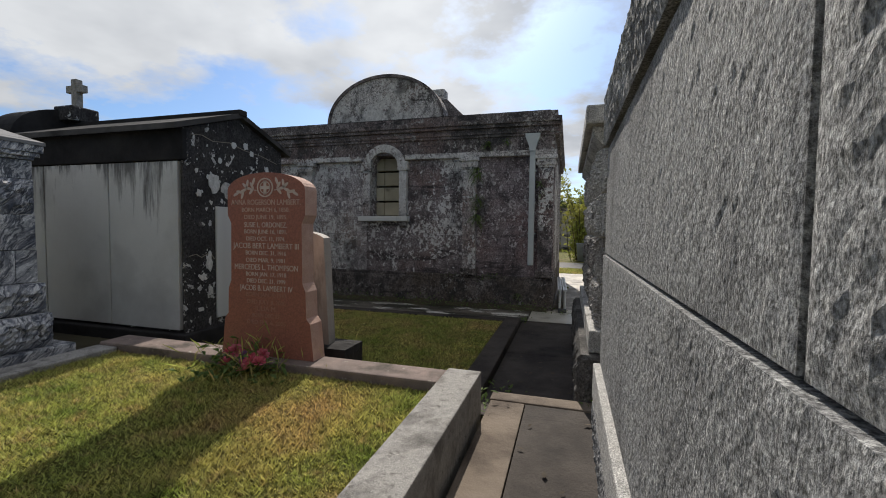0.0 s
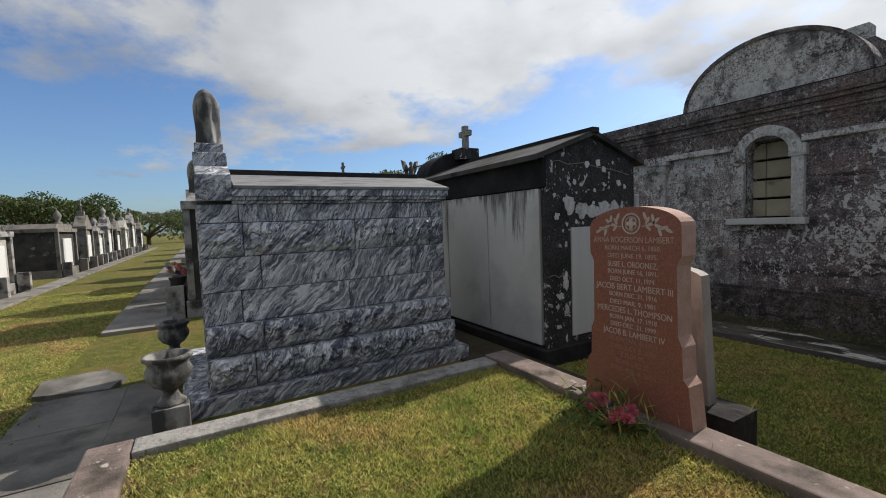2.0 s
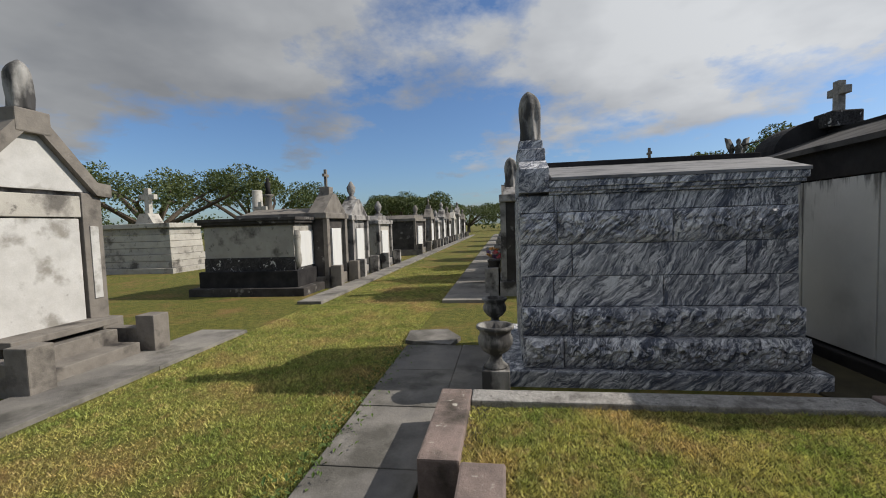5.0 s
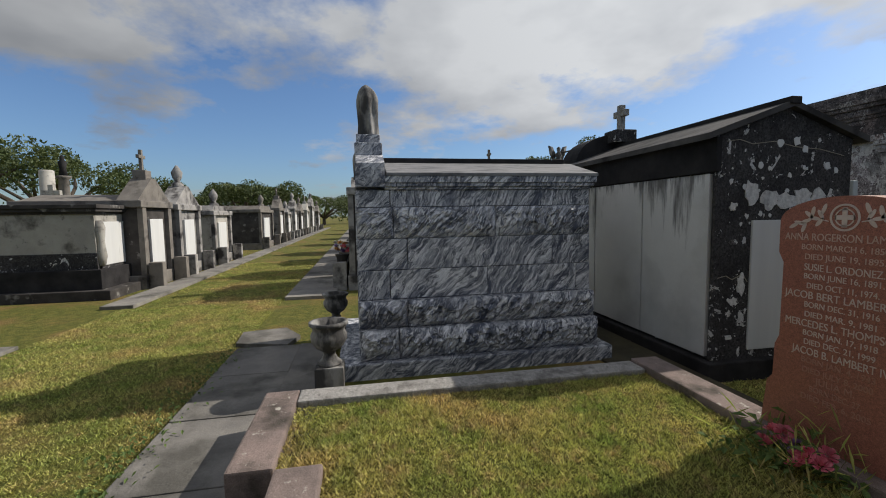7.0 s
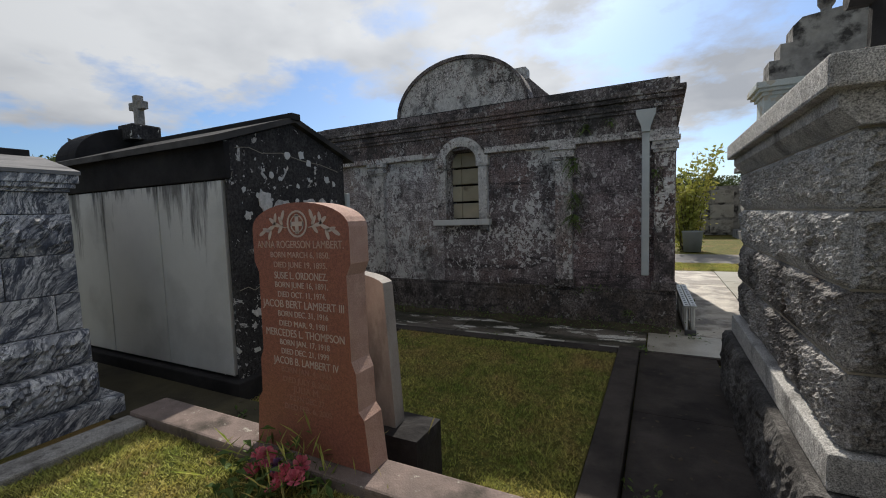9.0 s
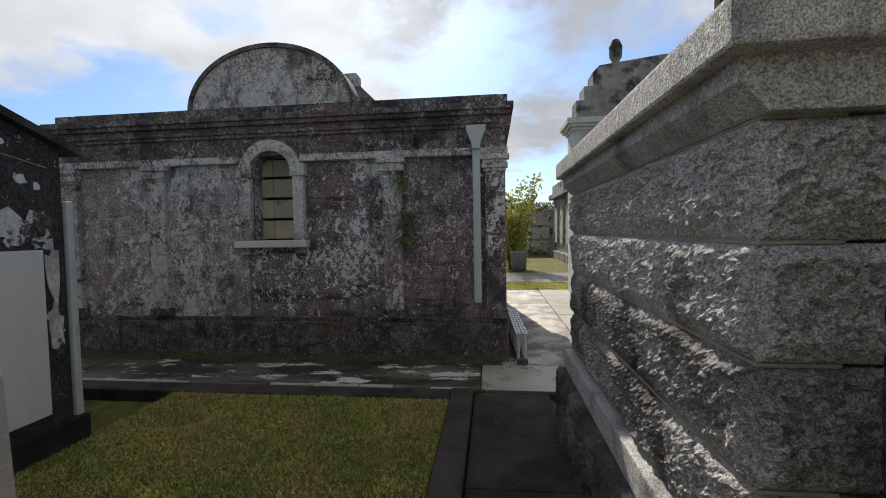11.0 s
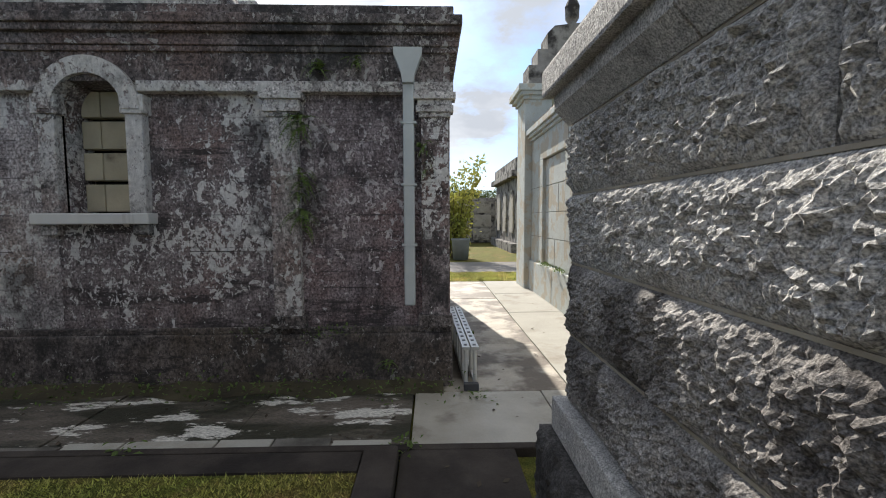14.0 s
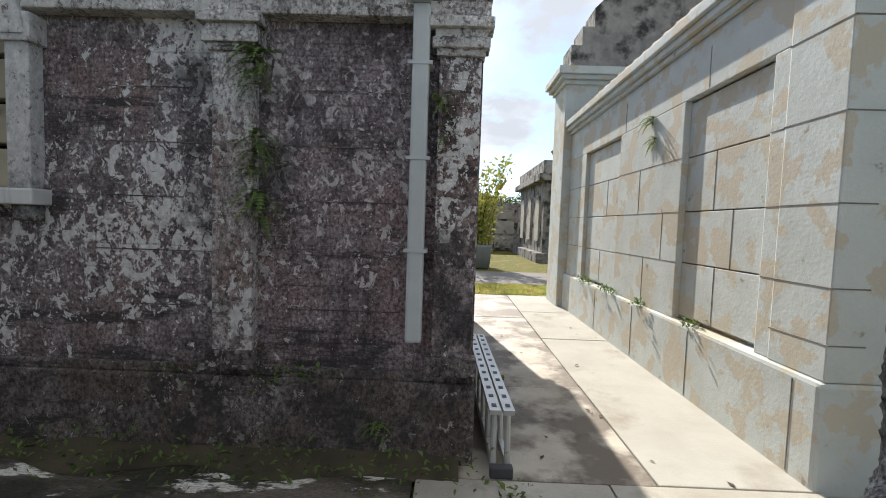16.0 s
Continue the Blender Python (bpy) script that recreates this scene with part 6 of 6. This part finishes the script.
def tree(x, y, h, spread, seed, leaf="leaf", n=5000, size=0.16, label="broad dark green live oak with gnarled limbs", z=0.1, lean=0.0):
    t = thing("tree", x, y, z, label, "tree")
    rnd = random.Random(seed)
    bm = bmesh.new()
    fork = h * 0.2
    rod(bm, (x, y, z), (x + lean * 0.3, y, z + fork), h * 0.05, h * 0.036, 10)
    cs, rs = [], []
    for i in range(9):
        a = i * math.tau / 9 + rnd.uniform(-0.3, 0.3)
        l = spread * rnd.uniform(0.45, 0.95)
        p0 = Vector((x + lean * 0.3, y, z + fork * rnd.uniform(0.75, 1.0)))
        p1 = p0 + Vector((math.cos(a) * l * 0.5, math.sin(a) * l * 0.5, h * rnd.uniform(0.18, 0.36)))
        p2 = p1 + Vector((math.cos(a + rnd.uniform(-0.5, 0.5)) * l * 0.5, math.sin(a + rnd.uniform(-0.5, 0.5)) * l * 0.5, h * rnd.uniform(0.0, 0.25)))
        rod(bm, p0, p1, h * 0.026, h * 0.016, 6); rod(bm, p1, p2, h * 0.016, h * 0.006, 5)
        for p, f in ((p2, 1.0), (p1.lerp(p2, 0.4) + Vector((0, 0, h * 0.12)), 0.8), (p2 + Vector((rnd.uniform(-1, 1), rnd.uniform(-1, 1), rnd.uniform(-0.2, 0.6))) * h * 0.12, 0.8)):
            cs.append(p); rs.append(spread * 0.22 * f * rnd.uniform(0.7, 1.2))
    part("trunk", bm, "bark", t)
    v, f = leaves(n, [tuple(c - Vector((x, y, z))) for c in cs], rs, size, seed)
    me = bpy.data.meshes.new("crown")
    me.from_pydata(v.tolist(), [], f.tolist())
    me.materials.append(M[leaf])
    ob = new("crown", me); ob.parent = t
    return t


for x, y, h, s, k in ((-30, -27, 9.5, 8.5, 1), (-37, -22, 8.5, 7.5, 2), (-52, -17, 7.0, 6.5, 3), (-44, -10.5, 6.5, 6.0, 4), (-62, -12, 7.5, 7, 5), (-80, -6, 7, 7, 6), (-90, 2, 7, 7, 7), (-75, -25, 8, 8, 8), (-42, 23, 11.0, 7, 9), (-37, 14.5, 9.3, 5, 10), (12, 48, 7, 6, 11), (4, 52, 6.5, 6, 12), (-6, 50, 7, 6, 13), (22, 45, 8, 6, 14), (-24, -34, 8, 7, 15)):
    tree(x, y, h, s, k, n=10000, size=0.12)


def shrub(x, y, n, h, label, seed):
    """Upright wispy stems with narrow leaves all the way up."""
    t = thing("shrub", x, y, 0.0, label, "shrub")
    rnd = random.Random(seed)
    st, pts = bmesh.new(), []
    for k in range(n):
        a, l = rnd.uniform(0, math.tau), h * rnd.uniform(0.45, 1.0)
        p = Vector((x + rnd.gauss(0, 0.18), y + rnd.gauss(0, 0.18), 0.0))
        d = Vector((math.cos(a) * 0.2, math.sin(a) * 0.2, 1.0)).normalized()
        for i in range(6):
            e = p + d * l / 6
            rod(st, p, e, 0.022 * (1 - i / 7), 0.022 * (1 - (i + 1) / 7), 5)
            for _ in range(26 if i > 0 else 10):
                pts.append(p.lerp(e, rnd.random()) + Vector((rnd.gauss(0, 0.16), rnd.gauss(0, 0.16), rnd.gauss(0, 0.08))))
            p = e
            d = (d + Vector((rnd.gauss(0, 0.09), rnd.gauss(0, 0.09), 0))).normalized()
    part("stems", st, "bark", t)
    v, f = leaves(len(pts), [tuple(c - Vector((x, y, 0))) for c in pts], [0.05] * len(pts), 0.085, seed)
    me = bpy.data.meshes.new("foliage")
    me.from_pydata(v.tolist(), [], f.tolist())
    me.materials.append(M["leaf_pale"])
    ob = new("foliage", me); ob.parent = t


shrub(1.15, 21.7, 26, 4.9, "tall wispy yellow-green shrub beside a grey bin", 21)


def far_woods():
    rng = np.random.default_rng(5)
    cs, rs = [], []
    for k in range(260):
        a = k * math.tau / 260 + rng.uniform(-0.01, 0.01)
        d = rng.uniform(105, 130)
        for _ in range(2):
            cs.append((math.cos(a) * d, math.sin(a) * d, rng.uniform(1.0, 4.5))); rs.append(rng.uniform(1.8, 3.2))
    v, f = leaves(26000, cs, rs, 0.45, 9)
    me = bpy.data.meshes.new("far_woods")
    me.from_pydata(v.tolist(), [], f.tolist())
    me.materials.append(M["leaf"])
    tagged(new("far_woods", me), "distant dark green line of trees beyond the cemetery", "woods", kind="stuff")


far_woods()
b = thing("bin", 1.25, 20.9, 0.0, "round grey plastic bin standing on the road edge", "bin")
part("body", lathe(bmesh.new(), [(0.30, 0.0), (0.36, 0.75), (0.38, 0.78), (0.38, 0.82), (0.33, 0.82), (0.3, 0.7)], 1.25, 20.9, 20), "bin", b, smooth=True)


# ---- flowers, ferns, weeds ----
def rose(parent, x, y, z, r, material, seed):
    rnd = random.Random(seed)
    bm = bmesh.new()
    tilt = Euler((rnd.uniform(-0.9, 0.1), rnd.uniform(-0.6, 0.6), rnd.uniform(0, 6)))
    for layer, (rad, n, hgt) in enumerate(((0.25, 3, 0.95), (0.5, 5, 0.85), (0.8, 6, 0.6), (1.0, 7, 0.35))):
        for k in range(n):
            a = k * math.tau / n + layer * 0.6
            w = 1.9 / n * rad * 1.6
            grid = []
            for v in (0, 0.5, 1):
                row = []
                for u in (-1, 0, 1):
                    aa = a + u * w / max(rad, 0.3) * 0.8
                    rr = rad * (0.3 + 0.7 * v) * (1 + 0.08 * (u == 0))
                    row.append(bm.verts.new(tilt.to_matrix() @ Vector((rr * math.cos(aa), rr * math.sin(aa), hgt * v - 0.12 * abs(u) * v)) * r))
                grid.append(row)
            for j in range(2):
                for i in range(2):
                    bm.faces.new((grid[j][i], grid[j][i + 1], grid[j + 1][i + 1], grid[j + 1][i]))
    bmesh.ops.translate(bm, verts=bm.verts[:], vec=(x, y, z))
    return part("flower", bm, material, parent, smooth=True)


def leaf_clump(name, centre, radius, n, length, material, parent=None, seed=0, droop=0.3, up=0.6, width=0.22):
    """Pointed leaves that spring from points near the centre."""
    rnd = random.Random(seed)
    bm = bmesh.new()
    for _ in range(n):
        p = Vector(centre) + Vector((rnd.gauss(0, 1), rnd.gauss(0, 1), rnd.gauss(0, 0.5))) * radius * 0.5
        d = Vector((rnd.gauss(0, 1), rnd.gauss(0, 1), rnd.gauss(up, 0.5))).normalized()
        l = length * rnd.uniform(0.5, 1.2)
        s = d.cross(Vector((0, 0, 1)))
        s = (s.normalized() if s.length > 1e-3 else Vector((1, 0, 0))) * l * width
        m1 = p + d * l * 0.5
        e = p + d * l - Vector((0, 0, droop * l))
        v = [bm.verts.new(c) for c in (p, m1 - s, e, m1 + s)]
        bm.faces.new((v[0], v[1], v[2])); bm.faces.new((v[0], v[2], v[3]))
    return part(name, bm, material, parent)


def bouquet():
    b = thing("flower_bouquet", -1.63, 2.84, 0.41, "bunch of pink silk roses with green leaves at the headstone", "flowers")
    tagged(leaf_clump("leaves", (-1.63, 2.84, 0.44), 0.28, 300, 0.085, "fern", b, 5), kind="stuff")
    tagged(leaf_clump("grass_tuft", (-1.62, 2.90, 0.42), 0.36, 200, 0.16, "blade", b, 6, 0.1, 1.4, 0.04), kind="stuff")
    for k, (dx, dy, dz, r) in enumerate(((-0.11, 0.0, 0.13, 0.050), (-0.03, -0.03, 0.16, 0.048), (-0.13, -0.05, 0.07, 0.042), (-0.07, -0.06, 0.09, 0.048), (0.10, -0.04, 0.11, 0.050), (0.16, -0.03, 0.10, 0.046), (0.09, -0.08, 0.06, 0.052), (0.15, 0.02, 0.14, 0.042), (0.05, -0.05, 0.08, 0.04))):
        rose(b, -1.63 + dx, 2.86 + dy, 0.41 + dz, r, "petal", k)
    for k, (dx, dz) in enumerate(((0.0, 0.12), (0.03, 0.14), (0.02, 0.10))):
        rose(b, -1.63 + dx, 2.84, 0.41 + dz, 0.028, "purple", 40 + k)


bouquet()
fl = thing("flower_bouquet", -9.7, 0.2, 0.9, "mixed silk flowers in a vase before the far tomb", "flowers")
part("vase", lathe(bmesh.new(), [(0.14, 0.15), (0.14, 0.7), (0.1, 0.75), (0.16, 0.9)], -9.7, 0.2, 12), "dark_tomb", fl)
for k in range(12):
    rose(fl, -9.7 + random.uniform(-0.15, 0.15), 0.2 + random.uniform(-0.15, 0.15), 0.95 + random.uniform(0, 0.2), 0.07, ("petal", "petal_yellow", "panel", "purple")[k % 4], 60 + k)


def fern(x, y, z, n, length, label, seed, parent=None):
    """Arching fronds with rows of leaflets, rooted in a wall crack."""
    f = thing("wall_fern", x, y, z, label, "fern", "ferns on the walls")
    rnd = random.Random(seed)
    for _ in range(n):
        bm = bmesh.new()
        a = rnd.uniform(-1.4, 1.4)
        out = Vector((math.sin(a), -abs(math.cos(a)) * 0.7, rnd.uniform(-0.2, 0.5))).normalized()
        l = length * rnd.uniform(0.6, 1.2)
        prev = Vector((x + rnd.uniform(-0.04, 0.04), y, z + rnd.uniform(-0.05, 0.05)))
        for i in range(9):
            t = i / 9
            q = prev + out * l / 9
            out = (out + Vector((0, 0, -0.2))).normalized()
            side = out.cross(Vector((0, 0, 1))).normalized() * l * 0.2 * (1 - t)
            for s in (-1, 1):
                v = [bm.verts.new(c) for c in (prev, prev.lerp(q, 0.6) + side * s * 0.6, prev.lerp(q, 0.8) + side * s, q)]
                bm.faces.new(v)
            prev = q
        part("frond", bm, "fern", f)
    return f


for k, (x, z, n, l) in enumerate(((-1.09, 2.48, 14, 0.22), (-1.11, 2.36, 9, 0.18), (-1.10, 2.02, 12, 0.18), (-1.08, 1.93, 10, 0.17), (-1.11, 1.82, 10, 0.15), (-1.09, 1.66, 14, 0.20), (-1.08, 1.56, 9, 0.16), (0.03, 2.25, 9, 0.16), (0.05, 2.05, 7, 0.13), (-0.3, 0.22, 7, 0.12), (-0.9, 2.95, 9, 0.18), (-0.6, 3.0, 8, 0.16))):
    fern(x, 8.11 if z < 2.7 else 8.09, z, int(n * 1.4), l * 1.15, "small green fern rooted in the cracked wall", 80 + k)
for k, (y, z) in enumerate(((10.46, 2.80), (10.36, 2.52))):
    f = fern(2.35, y, z, 16, 0.17, "dark green fern tuft in the white wall", 120 + k)
    f.rotation_euler = (0, 0, radians(-90))
def weeds(name, centre, r, n, l, label, seed, mat_="fern", up=0.8):
    ob = leaf_clump("weeds", centre, r, n, l, mat_, None, seed, 0.2, up)
    return tagged(ob, label, "weeds", kind="stuff")


for k, (x, z, n) in enumerate(((-0.95, 0.55, 60), (-0.75, 0.55, 50), (-1.6, 0.56, 30))):
    weeds("weeds", (x, 8.12, z), 0.16, n, 0.05, "low green moss and weeds on the plinth ledge", 140 + k)
for k in range(16):
    x = -4.5 + k * 0.31 + random.uniform(-0.1, 0.1)
    weeds("weeds", (x, 8.06 - 0.1 * random.random(), 0.02), 0.3, 90, 0.055, "low green weeds at the foot of the dark wall", 160 + k)
for k, (y, x) in enumerate(((9.4, 2.29), (10.44, 2.28), (11.24, 2.28), (11.6, 2.28), (12.28, 2.28), (12.6, 2.28))):
    weeds("weeds", (x + 0.045, y, 0.68), 0.10, 60, 0.06, "bright green moss tufts on the white plinth ledge", 180 + k)
for k, (x, y, z) in enumerate(((0.05, 3.6, 0.02), (0.02, 4.1, 0.02), (-0.05, 3.3, 0.25), (-0.1, 7.0, 0.02), (0.5, 7.85, 0.0), (-3.3, 5.2, 0.05), (-3.0, 3.7, 0.1), (-2.4, 3.8, 0.1), (0.75, 3.45, 0.2), (-3.1, 6.9, 0.02), (-2.0, 6.95, 0.02))):
    weeds("weeds", (x, y, z), 0.13, 45, 0.06, "small green weeds in a paving joint", 200 + k)


# soil and leaf litter banked against the dark wall
def soil_bank():
    bm = bmesh.new()
    n, m = 120, 7
    g = []
    for i in range(n + 1):
        row = []
        for j in range(m + 1):
            x, v = -6.4 + 6.6 * i / n, j / m
            w = 0.2 + 0.14 * noise.noise(Vector((x * 1.7, 3, 0)))
            row.append(bm.verts.new((x, 8.125 - w * v, 0.002 + (0.07 + 0.05 * noise.noise(Vector((x * 3, 0, 1)))) * (1 - v) ** 1.5 + 0.012 * noise.noise(Vector((x * 14, v * 9, 2))) * (1 - v))))
        g.append(row)
    for i in range(n):
        for j in range(m):
            bm.faces.new((g[i][j], g[i][j + 1], g[i + 1][j + 1], g[i + 1][j]))
    setting("soil_bank", bm, "earth", "dark damp soil banked along the foot of the wall", "soil")


soil_bank()


# ---- grass ----
def turf(name, x0, x1, y0, y1, z, per_m2, height, label, seed):
    rng = np.random.default_rng(seed)
    n = int((x1 - x0) * (y1 - y0) * per_m2)
    p = np.stack([rng.uniform(x0, x1, n), rng.uniform(y0, y1, n), np.full(n, z)], 1)
    # tufts a few centimetres wide
    tuft = 0.5 + 0.5 * np.sin(61 * p[:, 0] + 3 * np.sin(23 * p[:, 1]) + 2 * np.sin(7 * p[:, 0])) * np.sin(57 * p[:, 1] + 3 * np.sin(29 * p[:, 0]) + 2 * np.sin(9 * p[:, 1]))
    keep = rng.random(n) < 0.25 + 0.75 * tuft
    p, tuft = p[keep], tuft[keep]
    n = len(p)
    # mown unevenly: some patches stand taller
    hgt = height * (0.55 + 0.6 * tuft) * (0.55 + 0.9 * rng.random(n) ** 1.5) * (1 + 0.35 * np.sin(p[:, 0] * 5.1 + np.sin(p[:, 1] * 3.3)) * np.sin(p[:, 1] * 4.3))
    a = rng.uniform(0, math.tau, n)
    side = np.stack([np.cos(a), np.sin(a), np.zeros(n)], 1) * 0.0034 * rng.uniform(0.6, 2.0, n)[:, None]
    b = rng.uniform(0, math.tau, n)
    tip = p + np.stack([np.cos(b) * hgt * 0.75, np.sin(b) * hgt * 0.75, hgt * 0.85], 1)
    v = np.stack([p - side, p + side, tip], 1).reshape(-1, 3)
    me = bpy.data.meshes.new(name)
    me.from_pydata(v.tolist(), [], np.arange(3 * n).reshape(-1, 3).tolist())
    me.materials.append(M["blade"])
    return tagged(new(name, me), label, "grass", kind="stuff")


turf("grass", -2.93, -0.23, 0.42, 2.95, 0.403, 30000, 0.030, "short sunlit grass inside the grave kerb", 1)
turf("grass", -2.93, -2.12, 0.16, 0.42, 0.403, 22000, 0.030, "short grass at the kerb corner", 6)
turf("grass", -3.3, -0.37, 3.46, 6.6, 0.078, 15000, 0.028, "short shaded grass before the dark mausoleum", 2)
turf("grass", -8.4, -1.2, -3.65, -0.9, 0.128, 11000, 0.030, "short yellowing aisle grass", 3)
turf("grass", -16.0, -8.4, -3.45, -0.9, 0.128, 3500, 0.034, "short yellowing aisle grass further off", 4)
turf("grass", -1.0, 3.0, 14.95, 16.7, 0.0, 6000, 0.05, "bright green verge grass", 5)
for k in range(14):
    weeds("weeds", (-5.0 + k * 0.3, -0.9, 0.14), 0.22, 120, 0.05, "clover and weeds along the paving edge", 230 + k)


def litter():
    rnd = random.Random(3)
    bm = bmesh.new()
    for _ in range(170):
        k = rnd.random()
        if k < 0.35: c = Vector((rnd.uniform(-0.1, 0.62), rnd.uniform(3.6, 6.9), 0.03))
        elif k < 0.6: c = Vector((rnd.uniform(-4, 1.0), rnd.uniform(7.1, 8.0), 0.012))
        elif k < 0.8: c = Vector((rnd.uniform(0.3, 2.2), rnd.uniform(8.0, 13.0), 0.012))
        elif k < 0.87: c = Vector((rnd.uniform(0.05, 0.7), rnd.uniform(1.0, 3.4), 0.235))
        else: c = Vector((rnd.uniform(-5.0, -2.4), rnd.uniform(3.3, 3.9), 0.155))
        a, l = rnd.uniform(0, math.tau), rnd.uniform(0.015, 0.035)
        u, w = Vector((math.cos(a), math.sin(a), rnd.uniform(-0.1, 0.2))) * l, Vector((-math.sin(a), math.cos(a), rnd.uniform(-0.1, 0.3))) * l * 0.45
        v = [bm.verts.new(q) for q in (c - u, c - w, c + u, c + w)]
        bm.faces.new((v[0], v[1], v[2])); bm.faces.new((v[0], v[2], v[3]))
    tagged(part("fallen_leaves", bm, "bark"), "dry brown leaves fallen on the paving", "leaves", kind="stuff")


litter()
